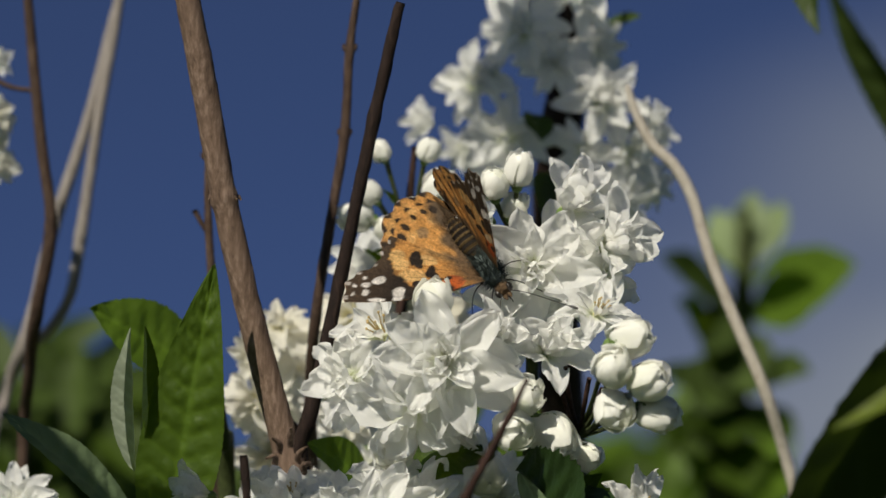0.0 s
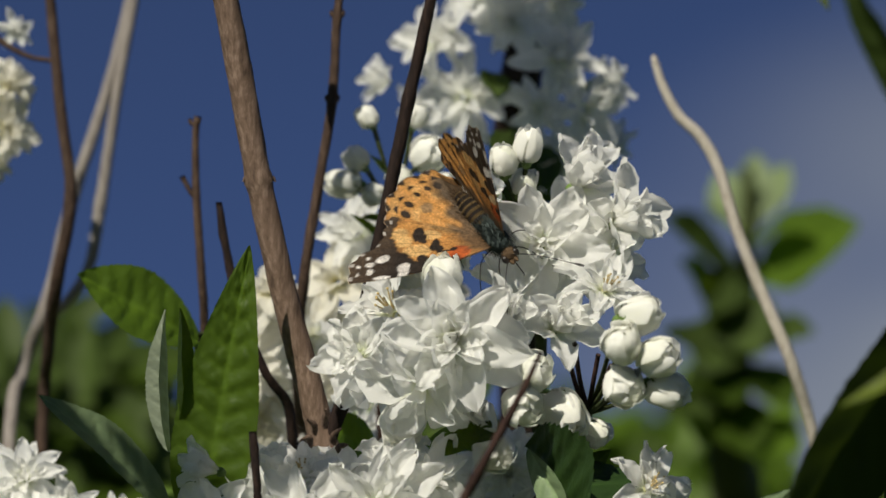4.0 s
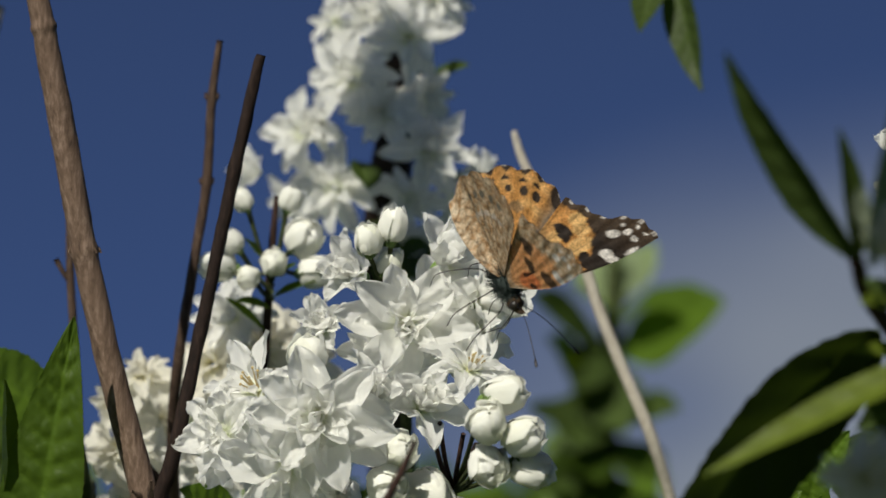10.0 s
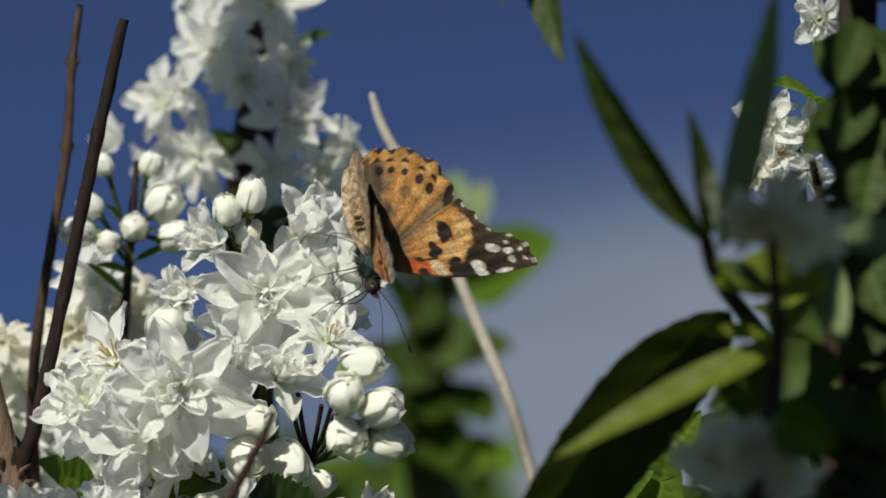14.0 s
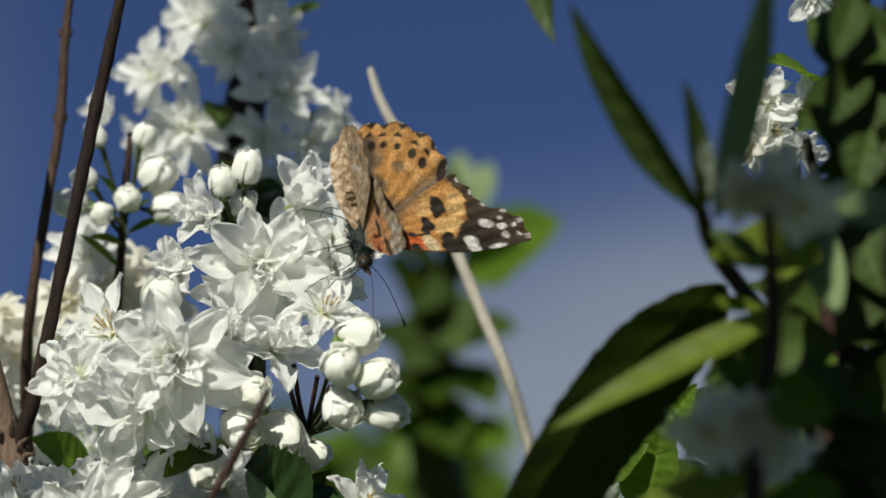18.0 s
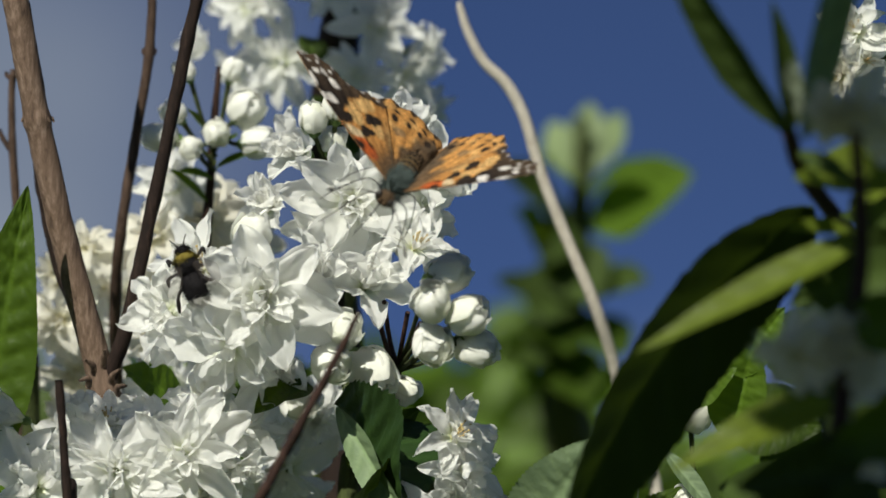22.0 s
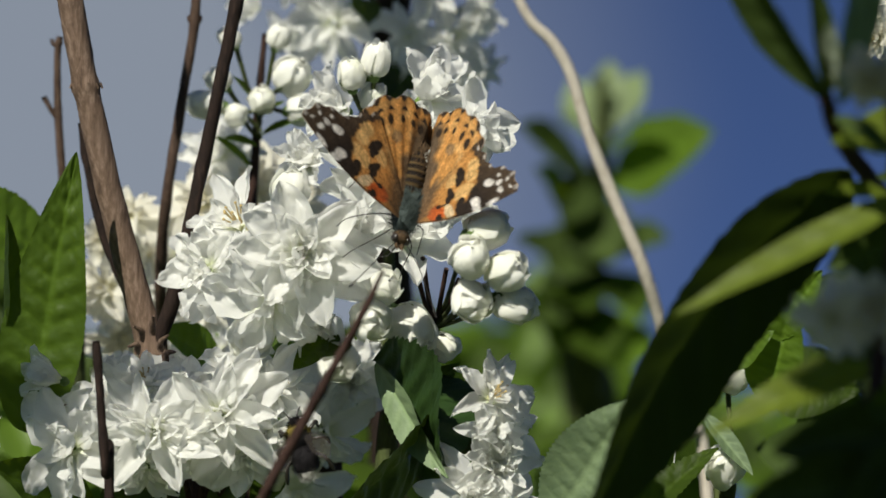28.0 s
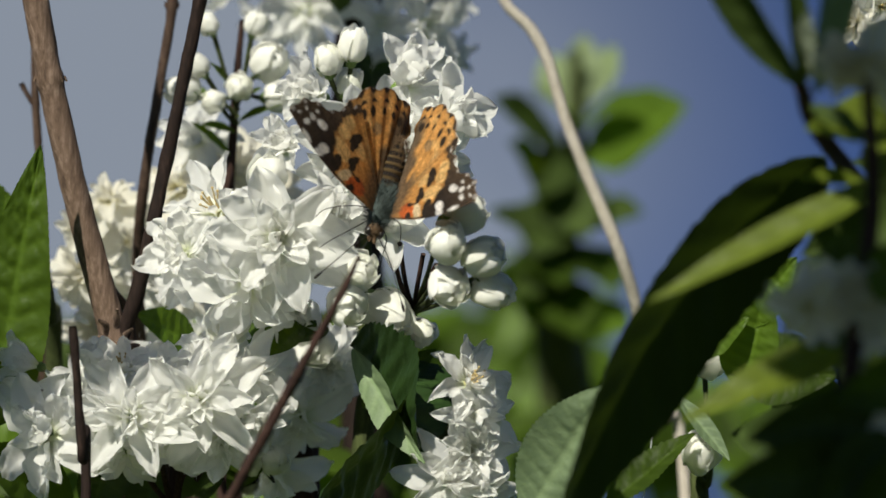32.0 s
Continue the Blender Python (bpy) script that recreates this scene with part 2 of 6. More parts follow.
# ---- petals, flowers, buds, leaves ----
def petal_mesh(name, width, cup, curl, material, seed, tip=2.3, nu=16, nv=11, frill=1.0):
    """A broad pointed petal of unit length along x, its upper face towards z; tip: how late it narrows."""
    verts, along = [], []
    lean = 0.10 * noise.noise(Vector((seed * 1.7, 0.4, 2.0)))
    for i in range(nu):
        s = i / (nu - 1)
        grow = min(1, s / 0.46)
        half = width / 2 * (0.30 + 0.70 * grow * grow * (3 - 2 * grow)) * max(0, 1 - max(0, (s - 0.40) / 0.60) ** tip) ** 0.62 + 0.003
        for j in range(nv):
            v = j / (nv - 1) * 2 - 1
            q = Vector((s * 2.4 + seed * 7.7, v * 1.2, seed * 3.3))
            crumple = frill * (0.080 * noise.noise(q) + 0.036 * noise.noise(q * 2.9) + 0.014 * noise.noise(q * 6.3))
            edge = 0.055 * frill * abs(v) ** 3 * noise.noise(Vector((s * 7 + seed, v * 2, 4.4)))
            ribs = 0.006 * math.cos(v * 11 + seed) * (1 - s)
            crease = -0.035 * math.exp(-(v * 3.5) ** 2) * (1 - 0.6 * s)
            z = cup * half * abs(v) ** 1.6 * 1.8 + curl * (s ** 2.2) * 0.5 + crease + ribs + crumple * (0.25 + s) + edge
            rim = half * (1 + 0.07 * frill * noise.noise(Vector((s * 5 + seed, v * 3, 9.1))))
            verts.append((s * (1 - 0.12 * abs(curl) * s), rim * v * (1 - 0.2 * abs(cup) * abs(v)) + lean * s * s, z))
            along.append(s)
    return surface(name, verts, lattice(nu, nv), material, along=along)


def petal_set(material, tag, slim=1.0, frill=1.15, tip=2.3):
    out = [petal_mesh("petal_" + tag, (0.56 + 0.07 * (k % 3)) * slim, 0.18 + 0.22 * (k % 2), (-0.42, -0.05, 0.26, -0.2)[k % 4], material, k, tip, frill=frill) for k in range(9)]
    mid = [petal_mesh("petal_" + tag, (0.54 + 0.08 * (k % 2)) * slim, 0.45, (0.25, 0.0, 0.4)[k % 3], material, 20 + k, tip, frill=frill) for k in range(7)]
    inner = [petal_mesh("petal_" + tag, 0.56 * slim, 0.62, (0.5, 0.2, -0.2)[k % 3], material, 40 + k, tip, frill=frill) for k in range(6)]
    return out, mid, inner


SETS = {"white": petal_set(WHITE, "white", 0.88, 1.6, 2.1), "cream": petal_set(CREAM, "cream", 0.9), "slim": petal_set(WHITE, "slim", 0.70, 1.4, 1.8),
        "frilly": petal_set(WHITE, "frilly", 0.84, 2.0, 2.8)}
FORMS = {
    "double": [(7, 0, 1.0, 0), (7, 22, 0.92, 0), (6, 44, 0.70, 1), (5, 64, 0.48, 2), (3, 80, 0.34, 2)],
    "frilled": [(6, 4, 1.0, 0), (6, 30, 0.88, 0), (5, 55, 0.7, 1), (4, 74, 0.5, 2)],
    "star": [(7, 2, 1.0, 0), (6, 24, 0.86, 0), (5, 50, 0.55, 1)],
    "half": [(5, 36, 1.0, 0), (5, 56, 0.92, 1), (5, 72, 0.8, 1), (3, 82, 0.66, 2)],
    "cup": [(5, 58, 1.0, 1), (4, 70, 0.95, 1), (4, 80, 0.85, 2)],
    "limp": [(6, -28, 1.0, 0), (6, 0, 0.9, 0), (5, 35, 0.66, 1), (4, 62, 0.42, 2)],
    "rosette": [(4, 30, 1.0, 0), (5, 52, 0.95, 1), (5, 68, 0.9, 1), (5, 80, 0.82, 2)],
}


def core_mesh(name, lively):
    """The middle of a flower of unit radius: calyx below, thin stamens with anthers above."""
    bm = bmesh.new()
    bmesh.ops.create_icosphere(bm, subdivisions=2, radius=0.12, matrix=Matrix.Diagonal((1, 1, 1.3, 1)) @ Matrix.Translation((0, 0, -0.06)))
    for f in bm.faces:
        f.smooth = True
    rng = random.Random(5)
    for k in range(lively):
        w, e = 2 * math.pi * k / lively + rng.uniform(-0.3, 0.3), radians(rng.uniform(58, 86))
        d = Vector((math.cos(w) * math.cos(e), math.sin(w) * math.cos(e), math.sin(e)))
        m = Matrix.Translation(d * 0.22) @ d.to_track_quat("Z", "Y").to_matrix().to_4x4()
        bmesh.ops.create_cone(bm, cap_ends=True, segments=5, radius1=0.014, radius2=0.01, depth=0.36, matrix=m)
        for f in bmesh.ops.create_icosphere(bm, subdivisions=1, radius=0.024, matrix=Matrix.Translation(d * 0.42))["verts"][0].link_faces:
            f.material_index = 1
    for v in bm.verts:
        if v.co.length > 0.385:
            for f in v.link_faces:
                f.material_index = 1
    me = bpy.data.meshes.new(name)
    bm.to_mesh(me)
    bm.free()
    me.materials.append(SEPAL if lively < 3 else CREAM)
    me.materials.append(ANTHER)
    return me


CORE, CORE_OPEN = core_mesh("flower_core", 0), core_mesh("flower_core", 7)


def flower(parent, centre, normal, radius, form="double", tint="white", seed=0, label=""):
    """A flower: its middle is the part, each petal a piece of it."""
    rng = random.Random(seed * 31 + 7)
    m = Matrix.Translation(centre) @ frame_of(normal.orthogonal(), normal) @ pose(0, 0, 0, 0, 0, rng.uniform(0, 360)) @ Matrix.Diagonal((radius, radius, radius, 1))
    f = part("flower", CORE_OPEN if form == "star" else CORE, None, parent, m, label)
    turn = 0
    for count, rise, length, kind in FORMS[form]:
        turn += 180 / count
        for k in range(count):
            if rng.random() < 0.04:
                continue
            az = turn + 360 * k / count + rng.uniform(-15, 15)
            el = rise + rng.uniform(-13, 13)
            sz = length * rng.uniform(0.82, 1.1)
            q = pose(0, 0, 0, 0, 0, az) @ pose(0.05, 0, 0.02 + 0.02 * (kind > 0), 0, -el, 0) @ pose(0, 0, 0, rng.uniform(-20, 20), 0, rng.uniform(-9, 9)) @ Matrix.Diagonal((sz, sz, sz, 1))
            part("petal", rng.choice(SETS[tint][kind]), None, f, m @ q)
    return f


def flower_mesh(name, form, tint, seed):
    """A whole far-off flower of unit radius in one mesh."""
    rng = random.Random(seed)
    verts, faces, along = [], [], []
    turn = 0
    for count, rise, length, kind in FORMS[form]:
        turn += 180 / count
        for k in range(count):
            az, el, sz = turn + 360 * k / count + rng.uniform(-14, 14), rise + rng.uniform(-13, 13), length * rng.uniform(0.8, 1.12)
            q = pose(0, 0, 0, 0, 0, az) @ pose(0.05, 0, 0.03, 0, -el, 0) @ pose(0, 0, 0, rng.uniform(-22, 22), 0, 0) @ Matrix.Diagonal((sz, sz, sz, 1))
            me = rng.choice(SETS["slim" if tint == "white" else tint][kind])
            o = len(verts)
            verts += [tuple(q @ v.co) for v in me.vertices]
            faces += [tuple(o + i for i in p.vertices) for p in me.polygons]
            along += [a.value for a in me.attributes["along"].data]
    return surface(name, verts, faces, WHITE if tint == "white" else CREAM, along=along)


FAR_WHITE = [flower_mesh("far_flower", f, "white", k) for k, f in enumerate(("double", "star", "double", "limp", "half"))]
FAR_CREAM = [flower_mesh("far_flower", f, "cream", 9 + k) for k, f in enumerate(("star", "double", "limp"))]


def far_flower(parent, centre, normal, radius, tint="white", seed=0):
    rng = random.Random(seed + 50)
    m = Matrix.Translation(centre) @ frame_of(normal.orthogonal(), normal) @ pose(0, 0, 0, 0, 0, rng.uniform(0, 360)) @ Matrix.Diagonal((radius, radius, radius, 1))
    return part("flower", rng.choice(FAR_WHITE if tint == "white" else FAR_CREAM), None, parent, m)


def bud_patch(seed, turn, wide, low, high, r0, step, flare, nu=13, nv=13):
    """One spoon-shaped petal wrapped round a bud of unit radius along z: one side lies over its neighbour, the other under."""
    verts, along = [], []
    for i in range(nu):
        s = i / (nu - 1)
        for j in range(nv):
            v = j / (nv - 1) * 2 - 1
            rim = high - 0.20 * abs(v) ** 1.7 + 0.03 * noise.noise(Vector((v * 2.5, seed, turn)))
            t = low + (rim - low) * s
            a = turn + radians(wide) * v * 0.5 + 0.25 * s * s
            fold = 0.17 * noise.noise(Vector((s * 1.8, v * 1.3, seed * 3 + turn))) + 0.03 * noise.noise(Vector((s * 5, v * 4, seed + turn)))
            groove = -0.05 * math.exp(-(v * 4) ** 2) * s - 0.02 * math.exp(-((abs(v) - 0.55) * 6) ** 2)
            r = r0 + step * v + flare * s ** 4 * (1 - 0.5 * v * v) + fold + groove
            p = math.pi * t
            body = abs(math.sin(p)) ** 0.72 * (1.08 - 0.16 * t)
            verts.append((r * body * math.cos(a), r * body * math.sin(a), -r * math.cos(p) * (1.0 + 0.14 * t)))
            along.append(0.1 + 0.8 * s)
    return surface("petal", verts, lattice(nu, nv), BUD, along=along)


def bud_pieces(seed):
    rng = random.Random(seed)
    inner = [bud_patch(seed, 2.094 * k + seed, 135, 0.04, rng.uniform(0.95, 1.02), 0.95, 0.07, 0.0) for k in range(3)]
    return inner + [bud_patch(seed + 9, 1.26 * k + seed * 0.7 + rng.uniform(-.2, .2), rng.uniform(86, 104), 0.03, rng.uniform(0.74, 0.93), 1.02, 0.095, rng.uniform(-0.02, 0.16)) for k in range(5)]


def bud_core():
    verts = []
    for i in range(12):
        for j in range(16):
            t, w = math.pi * (0.02 + 0.96 * i / 11), 2 * math.pi * j / 16
            k = 0.84
            verts.append((k * math.sin(t) ** 0.85 * math.cos(w), k * math.sin(t) ** 0.85 * math.sin(w), -0.92 * math.cos(t)))
    return surface("bud", verts, lattice(12, 16, True), BUD, along=[0.5] * len(verts))


def calyx_mesh():
    bm = bmesh.new()
    for k in range(5):
        w = 2 * math.pi * k / 5
        ring = []
        for i in range(5):
            s = i / 4
            half, r, z = 0.34 * (1 - s) ** 0.7 + 0.01, 0.35 + 0.62 * math.sin(s * 1.7), -1.15 + 0.85 * s
            row = []
            for e in (-1, 0, 1):
                a = w + e * half / max(r, 0.3)
                row.append(bm.verts.new((math.cos(a) * r, math.sin(a) * r, z)))
            ring.append(row)
        for a, b in zip(ring, ring[1:]):
            for i in (0, 1):
                bm.faces.new((a[i], a[i + 1], b[i + 1], b[i])).smooth = True
    me = bpy.data.meshes.new("calyx")
    bmesh.ops.create_icosphere(bm, subdivisions=2, radius=0.42, matrix=Matrix.Translation((0, 0, -1.12)))
    bm.to_mesh(me)
    bm.free()
    me.materials.append(SEPAL)
    return me


BUD_CORE = bud_core()
BUDS = [bud_pieces(k) for k in range(5)]
CALYX = calyx_mesh()


def bud(parent, centre, axis, radius, seed=0, tall=1.0, stalk=None):
    rng = random.Random(seed + 3)
    m = Matrix.Translation(centre) @ frame_of(axis.orthogonal(), axis) @ pose(0, 0, 0, 0, 0, rng.uniform(0, 360)) @ Matrix.Diagonal((radius * 0.9, radius * 0.9, radius * 0.88 * tall, 1))
    b = part("bud", BUD_CORE, None, parent, m)
    for piece in BUDS[seed % 5]:
        part("petal", piece, None, b, m)
    part("calyx", CALYX, None, b, m, "green calyx")
    if stalk is not None:
        foot = centre - axis * radius * tall * 1.1
        stem("flower_stalk", parent, [stalk, (stalk + foot) / 2 - UP * radius * 0.25, foot], [0.0006, 0.00045, 0.0006], STALK, n=12, sides=7)
    return b


def leaf_mesh(name, length, width, fold, droop, material, seed=0, full=0.8, serrate=0.03, veins=7, wave=0.02, nu=61, nv=15, quilt=0.04):
    """A leaf along x with a sunk midrib, side veins and toothed edges; fold and droop in parts of its width and length."""
    verts, vein = [], []
    for i in range(nu):
        s = i / (nu - 1)
        half = width / 2 * (math.sin(math.pi * s ** full) ** 0.85 + 0.012)
        half *= 1 + serrate * (((s * veins * 3.0) % 1.0) - 0.5) * 2 * (s > 0.05)
        for j in range(nv):
            v = j / (nv - 1) * 2 - 1
            rib = math.exp(-(v * 9) ** 2)
            run = (s * veins - abs(v) * 0.9) % 1.0
            side = math.exp(-((run - 0.5) * 7) ** 2) * (1 - abs(v) ** 4) * (1 - rib)
            puff = quilt * width * math.cos((run - 0.5) * 2 * math.pi) * -0.38 * (1 - rib) * (1 - abs(v) ** 3)
            z = fold * abs(v) * half - droop * length * s * s + puff + 0.02 * width * rib * -1
            z += wave * width * math.sin(s * 9 + seed) * abs(v) ** 2 + 0.05 * width * noise.noise(Vector((s * 4, v, seed))) + 0.018 * width * noise.noise(Vector((s * 26, v * 7, seed)))
            verts.append((s * length, half * v + 0.02 * width * noise.noise(Vector((s * 2.2, seed, 1))), z))
            vein.append(min(1, 0.9 * rib + 0.55 * side))
    return surface(name, verts, lattice(nu, nv), material, vein=vein)


def leaf(parent, base, tip, width, face, material, name="leaf", label="", fold=0.35, droop=0.0, seed=0, **kw):
    """A leaf from base to tip whose upper side looks towards face."""
    x = tip - base
    m = Matrix.Translation(base) @ frame_of(x, face)
    length = x.length
    if droop:
        m = m @ pose(0, 0, 0, 0, -math.degrees(math.atan(droop)), 0)
    return part(name, leaf_mesh(name, length, width, fold, droop, material, seed, **kw), material, parent, m, label)

# ---- ground ----
def ground():
    n, verts = 41, []
    for i in range(n):
        for j in range(n):
            u, v = (i / (n - 1) * 2 - 1), (j / (n - 1) * 2 - 1)
            x, y = math.copysign(abs(u) ** 3, u) * 900, math.copysign(abs(v) ** 3, v) * 900
            verts.append((x, y, 0.03 * noise.noise(Vector((x * 0.6, y * 0.6, 0))) - 0.03))
    tagged(part("ground", surface("ground", verts, lattice(n, n), SOIL), SOIL, None), "mown green lawn under the flowering shrubs", "ground", kind="structure")


ground()


def foot(p, dx=0.0, dy=0.0):
    """The place on the ground below p."""
    return Vector((p.x + dx, p.y + dy, -0.04))


def branch_to_ground(parent, pts, radii, material, name="stem", label="", **kw):
    low = pts[-1]
    base = SPOT[parent].translation
    mid = low.lerp(base, 0.5) + Vector((0.01, 0.02, 0))
    stem(name, parent, list(pts) + [low.lerp(base, 0.12), mid, base], list(radii) + [radii[-1] * 1.1, radii[-1] * 1.3, radii[-1] * 1.6], material, label, **kw)


# ---- the flower head on which the butterfly feeds ----
root = site(955, 1060, 1.02)
main_head = thing("flowering_branch", foot(root, 0.03, 0.05), "upright branch tipped with a dense head of double white flowers", "flowering branch", "flowering branches")
branch_to_ground(main_head, [site(940, 420, 1.02), site(960, 600, 1.02), site(955, 760, 1.02), site(990, 900, 1.02), root], [0.0011, 0.0012, 0.0014, 0.0018, 0.0024], STALK, n=60, nodes=(0.05, 0.12))
MAIN_FLOWERS = [
    (806, 604, .968, 140, -.05, .05, 1.0, "double"), (646, 636, .985, 96, -.70, .05, .70, "double"),
    (700, 560, .988, 122, -.50, .60, .62, "star"), (750, 690, .970, 128, -.10, -.60, .78, "limp"),
    (892, 566, .980, 84, .30, .30, .9, "rosette"), (985, 588, .984, 96, .30, .45, .80, "half"),
    (1072, 522, .982, 92, .25, .72, .62, "star"), (962, 440, .990, 124, .12, .12, 1.0, "double"),
    (1020, 335, 1.000, 112, .45, .66, .60, "half")]
MORE_FLOWERS = [
    (1082, 398, .995, 110, .72, .20, .66, "half"), (1085, 450, .998, 96, .6, -.30, .75, "limp"),
    (880, 352, 1.012, 92, -.70, .40, .60, "half"), (822, 448, 1.006, 78, -.35, .45, .80, "rosette"),
    (1010, 400, 1.006, 90, .1, .3, .95, "double"), (905, 505, 1.008, 84, 0, .2, .98, "half"), (1035, 462, 1.0, 92, .3, .0, .95, "limp"), (838, 712, .992, 84, .05, -.45, .9, "cup"),
    (935, 545, 1.004, 84, 0, .1, 1.0, "half"), (690, 660, 1.0, 100, -.3, -.3, .9, "limp")]
for k, (gx, gy, far, r, a, b, c, form) in enumerate(MAIN_FLOWERS + MORE_FLOWERS):
    flower(main_head, site(gx, gy, far), way(a, b, c), size(r), form, "slim" if k in (2, 6) else "frilly" if k in (1, 10) else "white", k)
MAIN_BUDS = [
    (938, 262, .996, 28, .12, .95, .25, 1.15), (893, 288, .996, 27, -.1, .95, .3, 1.05), (787, 492, .972, 36, .05, .95, .3, 1.05),
    (1137, 560, .943, 34, .85, .30, .35, 1.15), (1104, 612, .940, 36, .1, .55, .8, 1.0), (1170, 636, .942, 36, .55, .35, .7, 1.05),
    (1108, 690, .945, 36, .15, -.4, .9, 1.1), (1185, 695, .946, 33, .75, -.25, .5, 1.15), (946, 662, .975, 37, .45, .3, .8, 1.05),
    (930, 722, .972, 39, .35, -.2, .9, 1.0), (716, 752, .982, 42, -.35, -.45, .8, 1.1), (932, 328, 1.0, 24, .4, .8, .4, 1.1), (1000, 738, .980, 43, .6, -.55, .6, 1.15), (1060, 772, .988, 26, .7, -.3, .5, 1.0)]
hub = site(1045, 735, 1.000)
for k, (gx, gy, far, r, a, b, c, tall) in enumerate(MAIN_BUDS):
    near_hub = gx > 900 and gy > 500
    bud(main_head, site(gx, gy, far), way(a, b, c), size(r), k, tall, hub if near_hub else site(925, 370, 1.005) if gy < 400 else None)
for gx, gy in ((1010, 640), (1020, 612), (1062, 632), (1085, 650)):
    stem("flower_stalk", main_head, [hub, site((hub.x * 0 + 1040 + gx) / 2, (735 + gy) / 2 + 8, .985), site(gx, gy, .98)], [0.0006, 0.0005, 0.0005], REDSTALK, n=12, sides=7)
stem("flower_stalk", main_head, [site(975, 900, 1.01), site(1000, 800, 1.0), hub], [0.0013, 0.001, 0.001], STALK, n=14, sides=8)
# leaves below the head: one torn and curled, one dark and whole
leaf(main_head, site(936, 792, .985), site(1062, 1000, .970), size(250), way(.80, -.34, .50), GLOSSY, "leaf", "torn dark green leaf with curled pale edges", fold=0.8, droop=0.06, seed=3, serrate=0.05, full=0.75, wave=0.06)
leaf(main_head, site(940, 800, .983), site(1062, 1003, .966), size(64), way(-.75, .1, .65), GREY, "leaf", "curled pale edge of the torn leaf", fold=0.5, droop=0.05, seed=8, full=0.9, wave=0.08)
leaf(main_head, site(1046, 902, .985), site(862, 1092, .962), size(230), way(.25, -.72, .65), GLOSSY, "leaf", "dark green leaf with small white specks", fold=0.12, droop=0.05, seed=4, full=0.85)
leaf(main_head, site(845, 755, .985), site(790, 812, .975), size(46), way(-.2, -.1, .9), GREEN, seed=5, fold=0.5)
leaf(main_head, site(890, 760, .990), site(835, 790, .98), size(40), way(.1, .5, .8), DEEP, seed=6, fold=0.5)
leaf(main_head, site(955, 905, 1.0), site(1085, 800, .99), size(70), way(.1, .3, .9), DEEP, seed=7, fold=0.4)

# ---- lower flower heads ----
root = site(640, 1100, 1.0)
low_head = thing("flowering_branch", foot(root, 0.0, 0.05), "low branch with a wide cluster of ragged white double flowers", "flowering branch", "flowering branches")
branch_to_ground(low_head, [site(600, 900, 1.0), site(620, 980, 1.0), root], [0.0022, 0.0028, 0.0034], REDSTALK, n=40)
LOW_FLOWERS = [
    (535, 846, .985, 74, -.1, .75, .6, "star"), (665, 895, .970, 112, .05, .15, 1.0, "double"), (552, 925, .970, 105, -.2, .1, .95, "double"),
    (405, 955, .975, 105, -.45, .05, .85, "double"), (600, 960, .974, 88, .0, -.5, .85, "limp"), (752, 852, .978, 92, .35, .45, .8, "star"),
    (706, 822, .985, 74, .05, .85, .45, "star"), (752, 925, .975, 70, .5, -.2, .8, "half")]
LOW_MORE = [
    (470, 885, .985, 78, -.2, .4, .9, "double"), (605, 868, .985, 80, .1, .5, .85, "double"), (705, 965, .975, 82, .25, -.2, .95, "double"), (540, 985, .978, 78, -.1, -.4, .9, "limp"), (780, 880, .985, 62, .6, .2, .7, "half")]
for k, (gx, gy, far, r, a, b, c, form) in enumerate(LOW_FLOWERS + LOW_MORE):
    flower(low_head, site(gx, gy, far), way(a, b, c), size(r * 1.12), form, "slim" if k % 3 else "frilly", 40 + k)
for k, (gx, gy, r, a, b, c) in enumerate(((385, 834, 74, -.80, .30, .50), (475, 842, 66, .05, .85, .5))):
    flower(low_head, site(gx, gy, .982), way(a, b, c), size(r), "cup", "white", 66 + k)
for k, (gx, gy, r, a, b, c) in enumerate(((790, 930, 24, .6, .5, .6), (805, 1005, 26, .3, -.2, .9), (762, 1010, 20, 0, .4, .9), (780, 960, 24, .2, .2, .9))):
    bud(low_head, site(gx, gy, .985), way(a, b, c), size(r), 22 + k, 1.15, site(730, 1040, 1.0))
leaf(low_head, site(700, 1010, 1.0), site(640, 1095, .985), size(60), way(0, .3, .9), DEEP, seed=11)
leaf(low_head, site(770, 985, 1.0), site(720, 1060, .985), size(60), way(.2, .4, .9), GREEN, seed=12)
leaf(low_head, site(450, 1090, 1.0), site(262, 985, .98), size(130), way(-.2, .5, .8), GREEN, seed=13)
leaf(low_head, site(665, 800, 1.03), site(560, 742, 1.02), size(80), way(-.1, .5, .85), BRIGHT, seed=16)
leaf(low_head, site(750, 800, 1.02), site(840, 772, 1.01), size(60), way(.1, .5, .85), BRIGHT, seed=17)
leaf(low_head, site(520, 1000, 1.01), site(470, 1110, 1.0), size(90), way(.1, .4, .9), DEEP, seed=14)
leaf(low_head, site(600, 1010, 1.01), site(560, 1120, 1.0), size(80), way(-.2, .4, .9), DEEP, seed=15)
for k, (a, b) in enumerate(((600, 985), (640, 1000), (560, 1000), (690, 990))):
    stem("flower_stalk", low_head, [site(625, 1090, 1.0), site((a + 625) / 2, 1050, .995), site(a, b, .99)], [0.0007, 0.0006, 0.0006], REDSTALK, n=12, sides=7)

